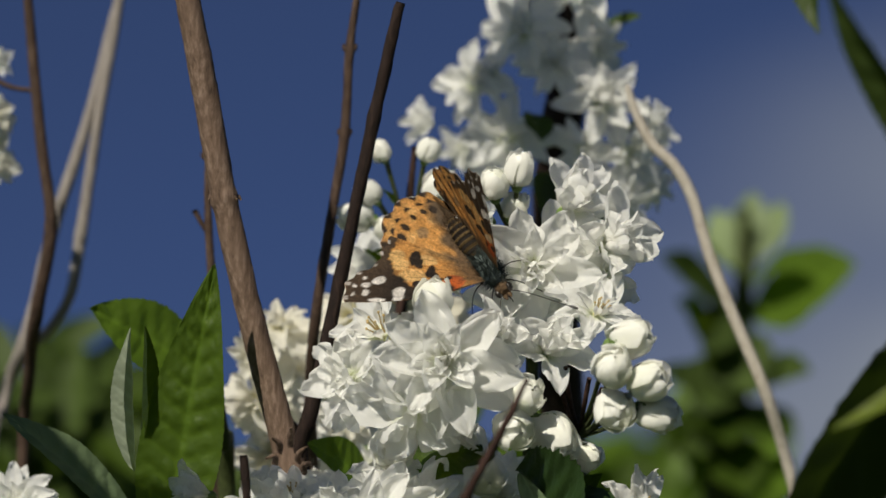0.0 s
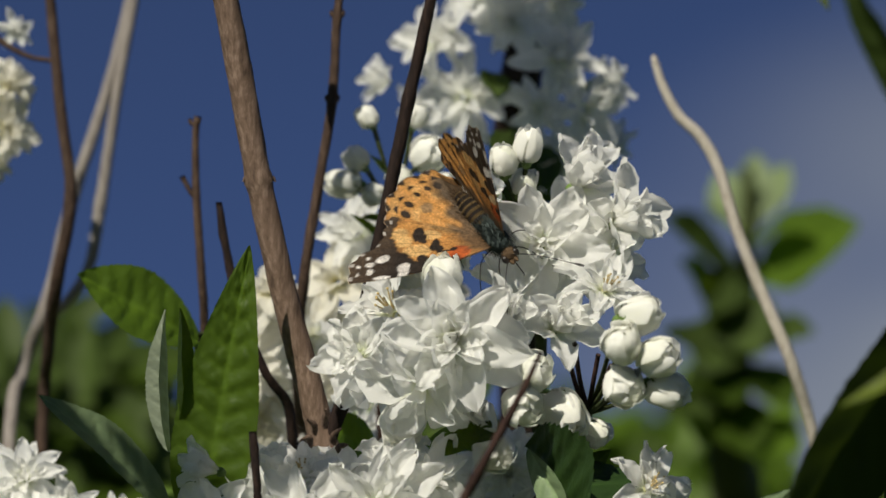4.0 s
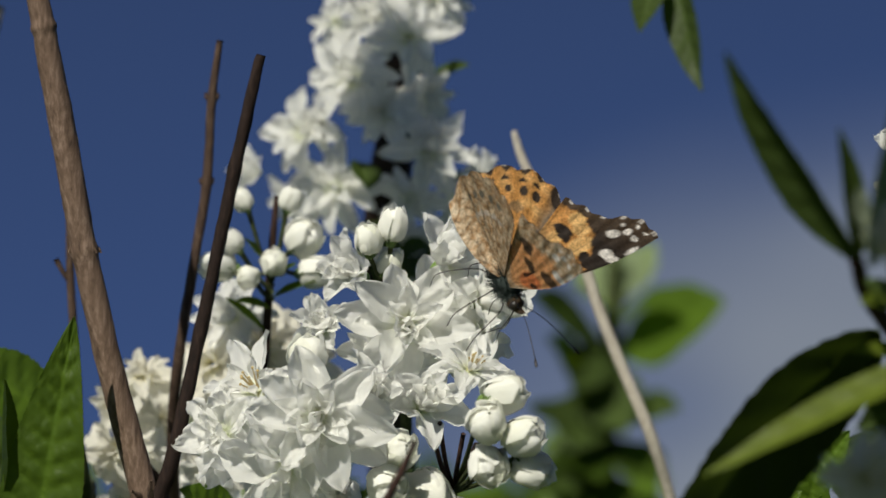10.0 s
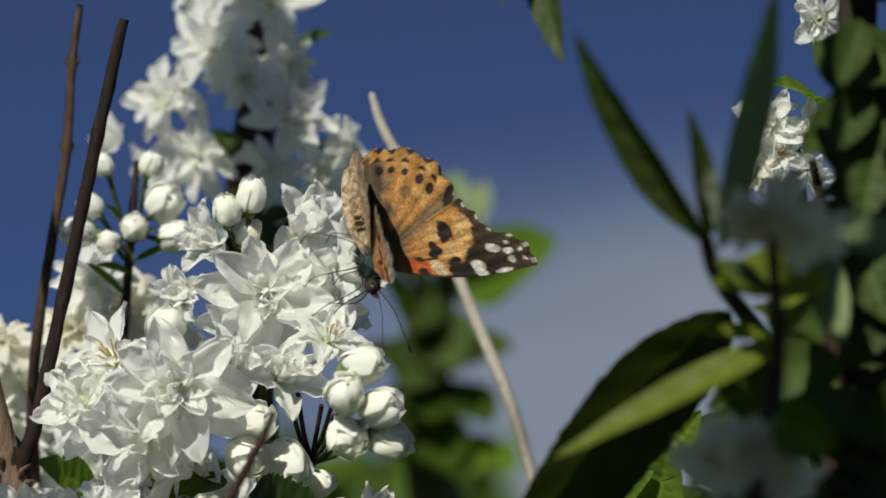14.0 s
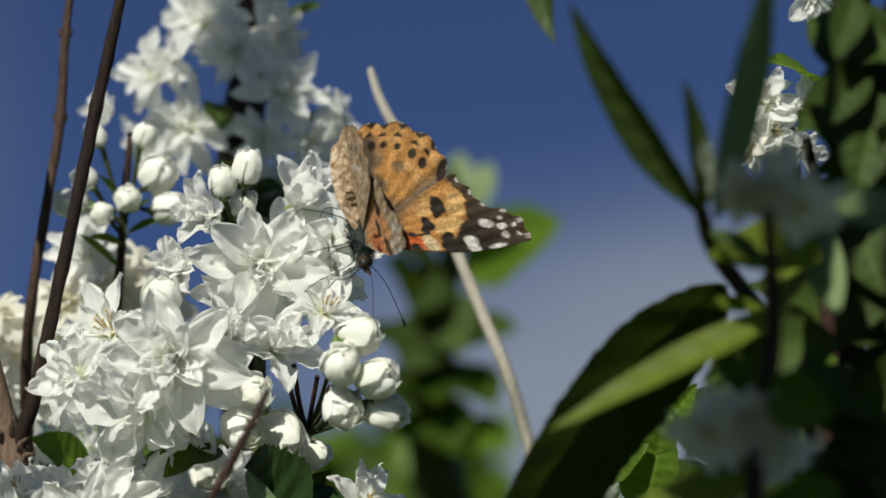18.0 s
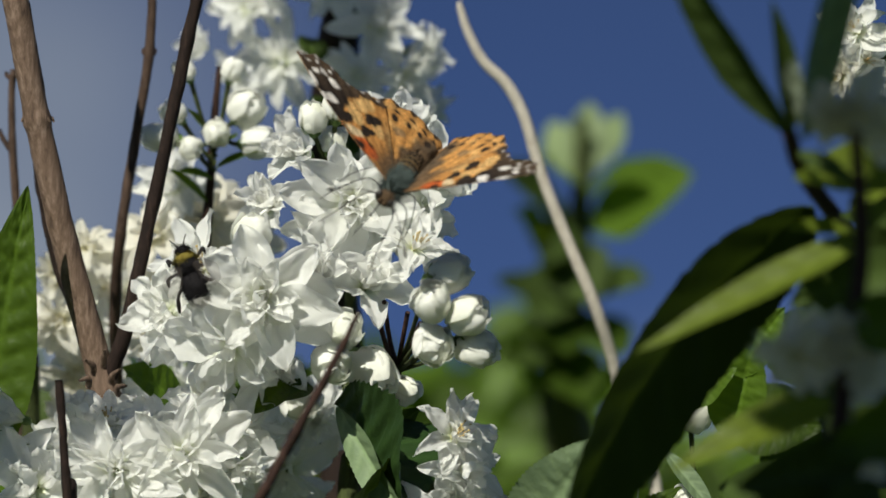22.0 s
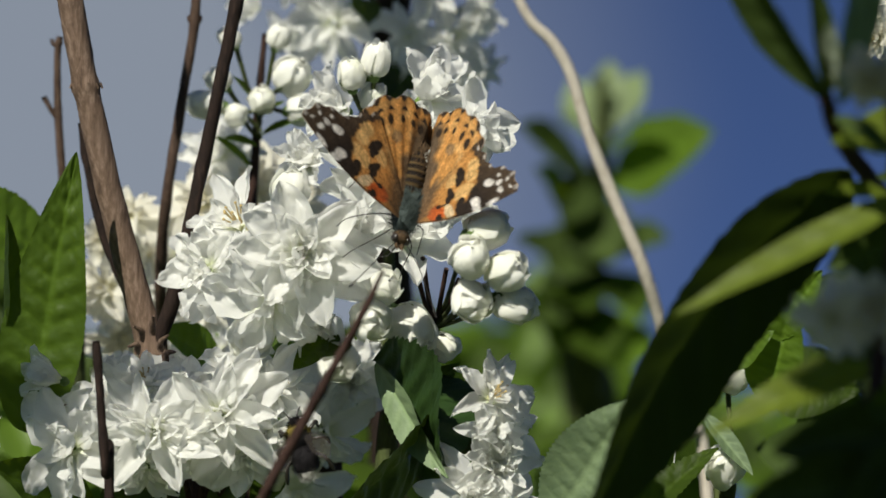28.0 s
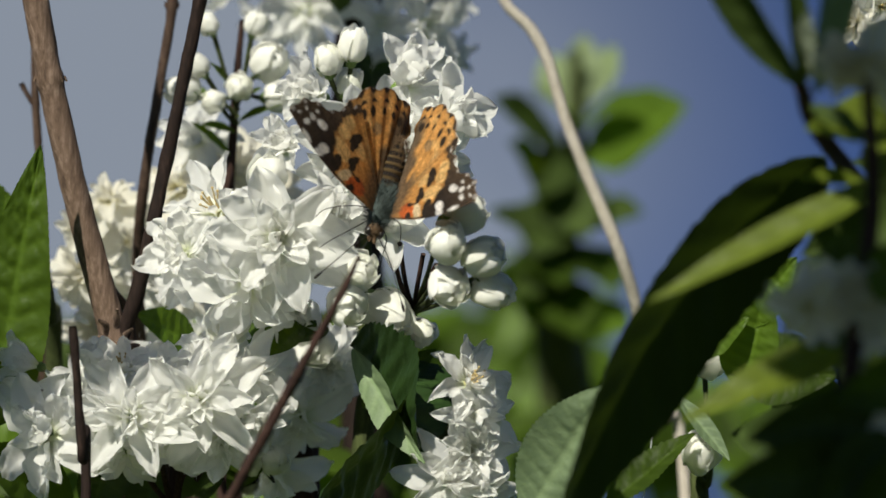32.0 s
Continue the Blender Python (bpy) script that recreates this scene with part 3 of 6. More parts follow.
root = site(860, 1120, 1.03)
shade_head = thing("flowering_branch", foot(root, 0.0, 0.06), "shaded branch with large drooping white flowers", "flowering branch", "flowering branches")
branch_to_ground(shade_head, [site(850, 930, 1.03), site(855, 1020, 1.03), root], [0.002, 0.0026, 0.003], REDSTALK, n=36)
for k, (gx, gy, r, a, b, c, form) in enumerate(((850, 925, 120, -.2, -.5, .8, "limp"), (900, 830, 90, 0, -.2, 1, "double"), (800, 1010, 100, -.2, -.6, .7, "limp"))):
    flower(shade_head, site(gx, gy, 1.02), way(a, b, c), size(r), form, "white", 60 + k)
bud(shade_head, site(875, 800, 1.01), way(.2, -.3, .9), size(40), 31, 1.1)

root = site(1120, 1110, 1.02)
right_head = thing("flowering_branch", foot(root, 0.02, 0.06), "short branch with small curled white flowers", "flowering branch", "flowering branches")
branch_to_ground(right_head, [site(1120, 880, 1.02), site(1115, 980, 1.02), root], [0.0018, 0.0024, 0.003], STALK, n=36)
for k, (gx, gy, r, a, b, c, form) in enumerate(((1140, 868, 80, .45, .45, .75, "star"), (1152, 925, 74, .55, .0, .8, "double"), (1150, 985, 76, .45, -.1, .85, "double"), (1110, 1040, 84, .1, .2, .95, "star"), (1165, 1055, 70, .6, -.2, .7, "limp"))):
    flower(right_head, site(gx + 4, gy, .972), way(a, b, c), size(r * 1.22), "frilled" if k % 2 else form, "slim", 70 + k)
for k, (gx, gy) in enumerate(((1190, 940), (1210, 915), (1075, 1000))):
    leaf(right_head, site(1120, 980, 1.02), site(gx, gy, 1.0), size(48), way(.3, .6, .7), BRIGHT, seed=20 + k)

# ---- the woody shoot beside it: a thick old stem, a dark side stem and three leaves ----
NODE = site(458, 318, 1.0)
root = site(585, 1120, 1.01)
shoot = thing("woody_shoot", foot(root, 0.0, 0.04), "brown ringed stem forking into a dark twig, with green leaves", "woody stem")
w = size(1)
branch_to_ground(shoot, [site(330, -330, 1.0), site(375, -130, 1.0), site(400, 0, 1.0), site(428, 150, 1.0), NODE, site(505, 530, 1.0), site(563, 745, 1.0), site(582, 850, 1.0), root], [18 * w, 20 * w, 22 * w, 23 * w, 23 * w, 23.5 * w, 25 * w, 27 * w, 29 * w], BARK, "main_stem", "peeling brown main stem with a ringed node", n=220, sides=20, rough=0.07, nodes=(0.125, 0.364))
stem("side_stem", shoot, [site(575, 800, 1.0), site(612, 690, .997), site(655, 500, .997), site(718, 200, .997), site(760, 10, .997), site(771, -28, .997)], [15 * w, 13 * w, 12 * w, 11.5 * w, 10 * w, 8 * w], DARKBARK, "dark knobbly side stem", n=80, sides=14, rough=0.2, nodes=(0.62,))
for k, (gx, gy, a, b) in enumerate(((556, 752, -14, -10), (590, 770, 14, -12), (600, 790, 16, -2), (548, 775, -16, 4), (575, 740, 2, -16))):
    stem("bark_flake", shoot, [site(gx, gy + 14, .99), site(gx, gy, .988), site(gx + a, gy + b, .986)], [7 * w, 6 * w, 2 * w], BARK, n=7, sides=6, rough=0.35)
for k in range(9):
    a = 2 * math.pi * k / 9
    p = NODE + RIGHT * math.cos(a) * 23.5 * w + BACK * math.sin(a) * 23.5 * w
    stem("bark_flake", shoot, [p + UP * 5 * w, p + UP * 1 * w + RIGHT * math.cos(a) * 3 * w, p - UP * 4 * w + RIGHT * math.cos(a) * 6 * w], [3.2 * w, 3 * w, 1.5 * w], BARK, n=6, sides=6, rough=0.3)
leaf(shoot, site(352, 930, .992), site(441, 435, .985), size(146), way(-.12, .1, .95), MIDGREEN, "leaf", "upright green leaf lit through from behind", fold=0.14, droop=0.04, seed=1, veins=12, quilt=0.038, serrate=0.014, nu=121, nv=25, full=0.62)
leaf(shoot, site(300, 800, .994), site(292, 548, .985), size(50), way(-.8, .1, .55), PALEUNDER, "leaf", "folded leaf showing its pale woolly underside", fold=1.2, seed=2, veins=9)
leaf(shoot, site(312, 760, .992), site(318, 545, .985), size(52), way(.9, .1, .45), GREEN, "leaf", "half of a folded leaf", fold=0.9, seed=12, veins=9)
leaf(shoot, site(300, 900, .990), site(70, 700, .975), size(108), way(.25, .75, .6), GREY, "leaf", "dull grey-green leaf pointing outwards", fold=0.25, droop=0.1, seed=3, veins=8)

# ---- behind it: budding branch, thin stems, a wide leaf ----
root = site(690, 1100, 1.08)
budding = thing("flowering_branch", foot(root, -0.02, 0.06), "slender branch of round white buds above faded cream flowers", "flowering branch", "flowering branches")
branch_to_ground(budding, [site(712, 200, 1.065), site(702, 310, 1.065), site(695, 420, 1.07), site(680, 640, 1.07), root], [0.0006, 0.0008, 0.001, 0.0016, 0.003], REDSTALK, n=60, nodes=(0.1, 0.2))
for k, (gx, gy, r, a, b, c, tall) in enumerate(((761, 275, 42, .5, .5, .6, .95), (781, 332, 34, .9, .2, .4, 1.1), (706, 318, 30, .1, .5, .8, 1.0), (606, 325, 32, -.95, .1, .3, 1.25), (736, 205, 27, .3, .9, .3, 1.0), (650, 208, 24, -.5, .8, .3, 1.0), (628, 282, 26, -.7, .6, .3, 1.1), (660, 345, 26, -.5, .2, .8, 1.0))):
    bud(budding, site(gx, gy, 1.058), way(a, b, c), size(r * 0.9), 40 + k, tall, site(704, 300 + 12 * k, 1.065))
for k, (a, b, c, d) in enumerate(((700, 330, 655, 275), (705, 380, 780, 350), (700, 400, 640, 385), (690, 440, 620, 380), (700, 350, 745, 320))):
    leaf(budding, site(a, b, 1.066), site(c, d, 1.055), size(30), way(.1, .6, .7), GREEN, seed=30 + k, fold=0.5)
BACK_FLOWERS = [
    (636, 415, 82, -.4, .5, .8), (690, 470, 95, 0, .3, .95), (745, 500, 80, .2, .2, .95), (600, 500, 90, -.5, .2, .8), (660, 560, 85, -.2, 0, 1),
    (560, 590, 80, -.3, .2, .9), (476, 520, 74, -.2, .8, .6), (440, 575, 70, -.6, .4, .7), (505, 600, 82, .1, .3, .95), (430, 650, 84, -.4, .1, .9)]
for k, (gx, gy, r, a, b, c) in enumerate(BACK_FLOWERS):
    far_flower(budding, site(gx, gy, 1.075 + 0.01 * (k % 3)), way(a, b, c), size(r, 1.08), "cream" if k % 5 else "white", k)
for k, (gx, gy, r) in enumerate(((490, 690, 85), (455, 745, 80), (530, 760, 84), (600, 680, 80), (520, 660, 70), (470, 830, 84), (640, 760, 60), (420, 560, 40))):
    far_flower(budding, site(gx, gy, 1.085), way(-.2 + 0.07 * k, -.2, .9), size(r, 1.08), "cream" if k % 2 else "white", 20 + k)

thin_root = site(535, 1050, 1.09)
thin_stem = thing("bare_stem", foot(thin_root, 0.0, 0.08), "thin bare brown stem with small paired nodes", "woody stem", "bare stems")
branch_to_ground(thin_stem, [site(611, -75, 1.05), site(597, 28, 1.05), site(588, 178, 1.05), site(562, 340, 1.05), site(540, 480, 1.05), site(528, 640, 1.06), thin_root], [6 * w, 8 * w, 9 * w, 9.5 * w, 10 * w, 11 * w, 12 * w], TWIG, n=110, sides=10, rough=0.15, nodes=(0.111, 0.222))
for gx, gy, s in ((597, 28, 1), (597, 28, -1), (588, 178, -1), (588, 178, 1)):
    stem("side_bud", thin_stem, [site(gx, gy + 4, 1.05), site(gx + s * 9, gy - 2, 1.05), site(gx + s * 11, gy - 10, 1.05)], [6 * w, 5 * w, 2 * w], TWIG, n=6, sides=6)

twig_root = site(360, 1000, 1.09)
twig = thing("bare_stem", foot(twig_root, 0.0, 0.08), "short forked reddish twig with a broken top", "woody stem", "bare stems")
branch_to_ground(twig, [site(350, 206, 1.06), site(346, 240, 1.06), site(347, 345, 1.06), site(356, 480, 1.06), site(362, 600, 1.065), twig_root], [7 * w, 6.5 * w, 8 * w, 8 * w, 8.5 * w, 10 * w], TWIG, n=80, sides=9, rough=0.18, nodes=(0.05,))
stem("side_twig", twig, [site(347, 352, 1.06), site(336, 338, 1.06), site(322, 312, 1.06)], [5 * w, 5 * w, 6 * w], TWIG, n=10, sides=8, rough=0.25)
stem("side_twig", twig, [site(347, 222, 1.06), site(338, 218, 1.06), site(336, 210, 1.06)], [5 * w, 4 * w, 4 * w], TWIG, n=8, sides=8, rough=0.25)

dead_root = site(530, 1000, 1.05)
dead_twig = thing("bare_stem", foot(dead_root, 0.0, 0.07), "thin black dead twig bent towards the fork", "woody stem", "bare stems")
branch_to_ground(dead_twig, [site(387, 358, 1.03), site(400, 440, 1.03), site(428, 560, 1.03), site(470, 660, 1.03), site(510, 720, 1.035), site(520, 830, 1.04), dead_root], [6 * w, 8 * w, 8 * w, 9 * w, 9 * w, 11 * w, 12 * w], DARKBARK, n=70, sides=9, rough=0.25, nodes=(0.08, 0.2))

wide_root = site(380, 900, 1.08)
wide = thing("leafy_shoot", foot(wide_root, 0.0, 0.08), "stem with a broad yellow-green leaf in the sun", "leaf")
branch_to_ground(wide, [site(352, 590, 1.045), site(372, 720, 1.05), wide_root], [0.0012, 0.0016, 0.002], STALK, n=30)
leaf(wide, site(362, 612, 1.045), site(138, 486, 1.03), size(140), way(-.3, .55, .78), BRIGHT, "leaf", "broad yellow-green leaf", fold=0.25, droop=0.08, seed=5, full=1.15, veins=8)

# ---- rear flower column ----
root = site(930, 900, 1.2)
rear = thing("flowering_branch", foot(root, 0.02, 0.1), "tall column of white flowers half in shade, out of focus", "flowering branch", "flowering branches")
branch_to_ground(rear, [site(960, -480, 1.16), site(950, -250, 1.16), site(945, -60, 1.16), site(925, 120, 1.16), site(905, 280, 1.17), site(915, 520, 1.18), root], [0.003, 0.004, 0.0045, 0.005, 0.005, 0.0055, 0.006], DARKBARK, n=60)
REAR_FLOWERS = [
    (820, 172, 100, -.15, .15, 1.0), (765, 78, 80, -.5, .3, .8), (690, 148, 62, -.85, .3, .5), (850, -20, 92, -.4, .3, .85), (905, 40, 70, -.1, .1, .95), (950, -90, 96, .1, .3, .9),
    (985, 105, 112, .15, .2, .95), (1030, 195, 90, .5, -.1, .85), (955, 190, 70, -.1, -.4, .9), (1020, 285, 82, .45, -.4, .8), (1075, 150, 60, .85, .1, .5), (800, 60, 62, -.5, -.1, .85)]
for k, (gx, gy, r, a, b, c) in enumerate(REAR_FLOWERS):
    far_flower(rear, site(gx, gy, 1.135), way(a, b, c), size(r, 1.14), "white", 60 + k)
for k, (gx, gy, r, a, b, c) in enumerate(((985, 10, 60, .5, .1, .8), (900, -130, 80, -.4, .2, .9), (1000, -170, 84, .4, .2, .9), (820, -120, 70, -.8, .2, .5), (930, -260, 90, 0, .3, .9), (1065, 250, 62, .8, -.2, .5), (1030, 345, 60, .6, -.5, .5), (745, 190, 60, -.6, -.2, .8), (960, 270, 60, -.1, -.5, .8))):
    far_flower(rear, site(gx, gy, 1.15), way(a, b, c), size(r, 1.15), "white", 80 + k)
for k, (a, b, c, d) in enumerate(((868, 128, 880, 176), (895, 235, 880, 300), (915, 230, 900, 320), (960, 260, 975, 345), (890, 250, 940, 330), (985, 280, 930, 340))):
    leaf(rear, site(a, b, 1.135), site(c, d, 1.125), size(58, 1.13), way(.3 - .1 * k, .1, .9), DEEP, seed=150 + k)
for k, (a, b, c, d, ww) in enumerate(((950, 20, 1000, -15, 44), (1000, 90, 1040, 60, 40), (930, 240, 890, 330, 60), (900, 230, 960, 330, 90), (950, 260, 900, 360, 90), (975, 270, 930, 380, 90), (1020, 170, 1075, 140, 34), (940, 60, 985, 100, 40), (990, -20, 1060, -45, 40), (900, 290, 980, 360, 70), (905, 20, 935, 80, 40))):
    leaf(rear, site(a, b, 1.16), site(c, d, 1.15), size(ww, 1.15), way(.2, .5, .8), DEEP if k % 3 else GREEN, seed=50 + k)

# ---- far left: pale dry stalks, a brown stem and a faded flower spray ----
root = site(10, 900, 1.14)
pale = thing("dry_stalks", foot(root, -0.02, 0.05), "pale dry forked stalks leaning apart", "dry stalk")
branch_to_ground(pale, [site(262, -120, 1.16), site(236, -20, 1.16), site(190, 160, 1.16), site(135, 330, 1.16), site(98, 480, 1.16), site(75, 560, 1.16), site(40, 660, 1.165), root], [9 * w, 11 * w, 12 * w, 13 * w, 13 * w, 15 * w, 13 * w, 13 * w], DRYGREY, "stalk", n=70, sides=12, nodes=(0.36,))
stem("stalk", pale, [site(255, -120, 1.155), site(238, -10, 1.155), site(208, 160, 1.155), site(178, 360, 1.155), site(158, 470, 1.155), site(118, 535, 1.158), site(82, 560, 1.16)], [9 * w, 11 * w, 11 * w, 12 * w, 11 * w, 11 * w, 8 * w], DRYGREY, "pale curved stalk", n=50, sides=12, nodes=(0.5,))
root = site(70, 900, 1.13)
brown_stem = thing("bare_stem", foot(root, -0.02, 0.06), "smooth reddish-brown bare stem", "woody stem", "bare stems")
branch_to_ground(brown_stem, [site(78, -150, 1.10), site(88, -10, 1.10), site(108, 200, 1.10), site(125, 350, 1.10), site(100, 500, 1.105), site(85, 620, 1.12), root], [8 * w, 10 * w, 11 * w, 11 * w, 14 * w, 12 * w, 12 * w], TWIG, n=60, nodes=(0.34,))
stem("side_twig", brown_stem, [site(92, 108, 1.10), site(50, 100, 1.10), site(0, 72, 1.10), site(-60, 20, 1.10)], [5 * w, 5 * w, 6 * w, 7 * w], TWIG, n=20, sides=8)
root = site(-60, 900, 1.15)
left_spray = thing("flowering_branch", foot(root, -0.02, 0.06), "faded cream-white flower spray, out of focus", "flowering branch", "flowering branches")
branch_to_ground(left_spray, [site(-120, -80, 1.13), site(-110, 150, 1.13), site(-110, 500, 1.14), root], [0.001, 0.0014, 0.0018, 0.002], STALK, n=40)
for k, (gx, gy, r, t) in enumerate(((20, 55, 50, "white"), (15, 150, 66, "cream"), (10, 230, 72, "cream"), (-14, 290, 46, "cream"), (-62, 190, 70, "cream"), (-60, 30, 60, "white"), (-90, 420, 50, "cream"))):
    far_flower(left_spray, site(gx, gy, 1.12), way(.5, .1, .85), size(r, 1.12), t, 120 + k)
root = site(30, 1000, 1.04)
corner = thing("flowering_branch", foot(root, -0.02, 0.06), "low white flower cluster at the edge of the shrub", "flowering branch", "flowering branches")
branch_to_ground(corner, [site(40, 850, 1.05), site(30, 900, 1.05), root], [0.002, 0.003, 0.004], STALK, n=30)
for k, (gx, gy, r) in enumerate(((45, 850, 85), (130, 905, 80), (-20, 900, 90), (60, 950, 85), (210, 930, 70), (160, 1000, 85))):
    far_flower(corner, site(gx, gy, 1.035), way(-.1, .4, .9), size(r), "white", 140 + k)

# ---- the bent dry stick ----
root = site(1520, 1120, 1.115)
stick = thing("dry_stick", foot(root, 0.02, 0.05), "long pale bent dry stick bare against the sky", "dry stick")
branch_to_ground(stick, [site(1160, 112, 1.11), site(1172, 150, 1.11), site(1200, 203, 1.11), site(1240, 243, 1.11), site(1272, 300, 1.11), site(1302, 400, 1.11), site(1345, 510, 1.11), site(1400, 640, 1.11), site(1440, 770, 1.115), site(1478, 920, 1.115), root], [7 * w, 9 * w, 10.5 * w, 11.5 * w, 11.5 * w, 11.5 * w, 12 * w, 12 * w, 11.5 * w, 11.5 * w, 12 * w], STRAW, "stick", n=90, sides=12, rough=0.06)
stem("broken_tip", stick, [site(1161, 116, 1.11), site(1158, 106, 1.11), site(1159, 98, 1.11)], [7.2 * w, 6.8 * w, 4 * w], STRAW, "pale snapped end", n=8, sides=10, rough=0.3)

# ---- twigs before the flowers ----
root = site(600, 1290, .89)
fg_twig = thing("bare_stem", foot(root, -0.01, 0.02), "dark reddish twig slanting up across the flowers", "woody stem", "bare stems")
branch_to_ground(fg_twig, [site(957, 626, .885), site(927, 690, .885), site(882, 775, .885), site(832, 865, .885), site(776, 968, .886), site(720, 1070, .888), root], [3.5 * w, 5.5 * w, 7 * w, 8 * w, 8.5 * w, 9 * w, 9.5 * w], REDSTALK, n=90, sides=10, rough=0.4, nodes=(0.1, 0.22, 0.31))
root = site(470, 1120, .955)
bl_twig = thing("bare_stem", foot(root, -0.01, 0.02), "short grey snapped twig before the low flowers", "woody stem", "bare stems")
branch_to_ground(bl_twig, [site(447, 764, .95), site(450, 800, .95), site(456, 880, .95), site(464, 1000, .95), root], [6.5 * w, 7.5 * w, 7.5 * w, 8.5 * w, 9 * w], DARKBARK, n=50, sides=9, rough=0.3)

# ---- far shrubs, out of focus ----
root = site(1310, 1000, 1.68)
far_shoot = thing("leafy_shrub", foot(root, 0.0, 0.1), "dark green leafy shoot far behind, out of focus", "shrub", "far shrubs")
branch_to_ground(far_shoot, [site(1325, 300, 1.65), site(1320, 480, 1.65), site(1300, 640, 1.65), site(1290, 800, 1.65), root], [0.002, 0.004, 0.006, 0.008, 0.01], STALK, n=40)
FAR_LEAVES = [
    (1335, 490, 1522, 398, 150, 1), (1300, 470, 1178, 385, 92, 0), (1318, 410, 1270, 305, 120, 3), (1340, 395, 1395, 290, 100, 3), (1330, 420, 1338, 272, 130, 3),
    (1290, 560, 1205, 462, 96, 1), (1300, 610, 1232, 500, 100, 0), (1315, 600, 1442, 588, 86, 0), (1290, 560, 1250, 665, 120, 0), (1320, 640, 1402, 722, 100, 0)]
MORE_LEAVES = [
    (1290, 520, 1345, 632, 124, 0), (1270, 680, 1188, 742, 100, 0), (1285, 700, 1332, 812, 116, 0), (1250, 780, 1186, 690, 90, 1), (1325, 440, 1428, 372, 56, 2), (1322, 420, 1250, 372, 70, 2),
    (1290, 620, 1170, 590, 70, 0), (1310, 770, 1420, 800, 110, 1), (1260, 640, 1300, 720, 120, 0), (1300, 470, 1262, 560, 90, 0)]
for k, (a, b, c, d, ww, tone) in enumerate(FAR_LEAVES + MORE_LEAVES):
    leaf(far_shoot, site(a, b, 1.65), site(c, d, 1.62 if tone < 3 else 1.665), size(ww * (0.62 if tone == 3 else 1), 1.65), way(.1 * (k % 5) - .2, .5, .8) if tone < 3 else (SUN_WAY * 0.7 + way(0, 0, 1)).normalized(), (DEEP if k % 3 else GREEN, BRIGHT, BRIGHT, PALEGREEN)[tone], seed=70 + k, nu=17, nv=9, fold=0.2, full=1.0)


def foliage(name, boxes, count, length, materials, label, seed):
    """A mass of joined leaves filling boxes of (gx, gy, half width, half height, range, depth)."""
    rng = random.Random(seed)
    base = [leaf_mesh("x", 1, 0.5, 0.3, 0.12, GREEN, k, nu=8, nv=5) for k in range(4)]
    ob = thing(name, foot(site(boxes[0][0], 900, boxes[0][4])), label, "foliage", kind="stuff")
    o = SPOT[ob].translation
    for material in materials:
        verts, faces, vein = [], [], []
        for _ in range(count // len(materials)):
            gx, gy, hx, hy, far, deep = rng.choice(boxes)
            p = site(gx + rng.gauss(0, 0.5) * hx, gy + rng.gauss(0, 0.45) * hy, far + rng.uniform(-deep, deep))
            s = length * rng.uniform(0.6, 1.3)
            face = way(rng.uniform(-.7, .7), rng.uniform(-.1, 1), rng.uniform(.1, 1))
            m = Matrix.Translation(p - o) @ frame_of(face.orthogonal(), face) @ pose(0, 0, 0, 0, 0, rng.uniform(0, 360)) @ Matrix.Diagonal((s, s, s, 1))
            me = rng.choice(base)
            k = len(verts)
            verts += [tuple(m @ v.co) for v in me.vertices]
            faces += [tuple(k + i for i in p_.vertices) for p_ in me.polygons]
            vein += [a.value for a in me.attributes["vein"].data]
        part("leaves", surface("leaves", verts, faces, material, vein=vein), None, ob, Matrix.Translation(o), kind="stuff")
    for gx, gy, hx, hy, far, deep in boxes:
        top = site(gx, gy, far)
        stem("stem", ob, [top, top.lerp(foot(top), 0.5) + RIGHT * 0.02, foot(top, 0.03, 0.05)], [0.002, 0.005, 0.007], DARKBARK, n=24)
    return ob


foliage("far_shrubs", [(1290, 835, 160, 120, 2.8, .15), (1080, 830, 150, 70, 2.9, .15), (1180, 960, 200, 120, 2.9, .15), (1500, 960, 250, 130, 3.0, .15), (880, 1010, 300, 90, 3.1, .2), (600, 1000, 260, 130, 3.0, .15)], 560, 0.040, [BRIGHT, BRIGHT, GREEN], "distant sunlit green shrubs, blurred", 3)
foliage("far_shrubs", [(150, 690, 110, 70, 1.7, .08), (40, 760, 140, 120, 1.7, .08), (240, 820, 160, 110, 1.75, .08), (80, 960, 240, 140, 1.7, .1), (330, 960, 140, 120, 1.7, .1)], 430, 0.03, [GREEN, DEEP, DEEP, DEEP], "dark green shrub behind the stems, blurred", 4)
foliage("under_foliage", [(600, 800, 110, 50, 1.25, .03), (800, 820, 130, 60, 1.25, .03), (900, 1000, 200, 90, 1.2, .03), (1200, 1010, 160, 70, 1.7, .04), (420, 1060, 160, 60, 1.15, .03)], 110, 0.026, [BRIGHT, GREEN, DEEP], "green leaves inside the shrub below the flowers", 5)

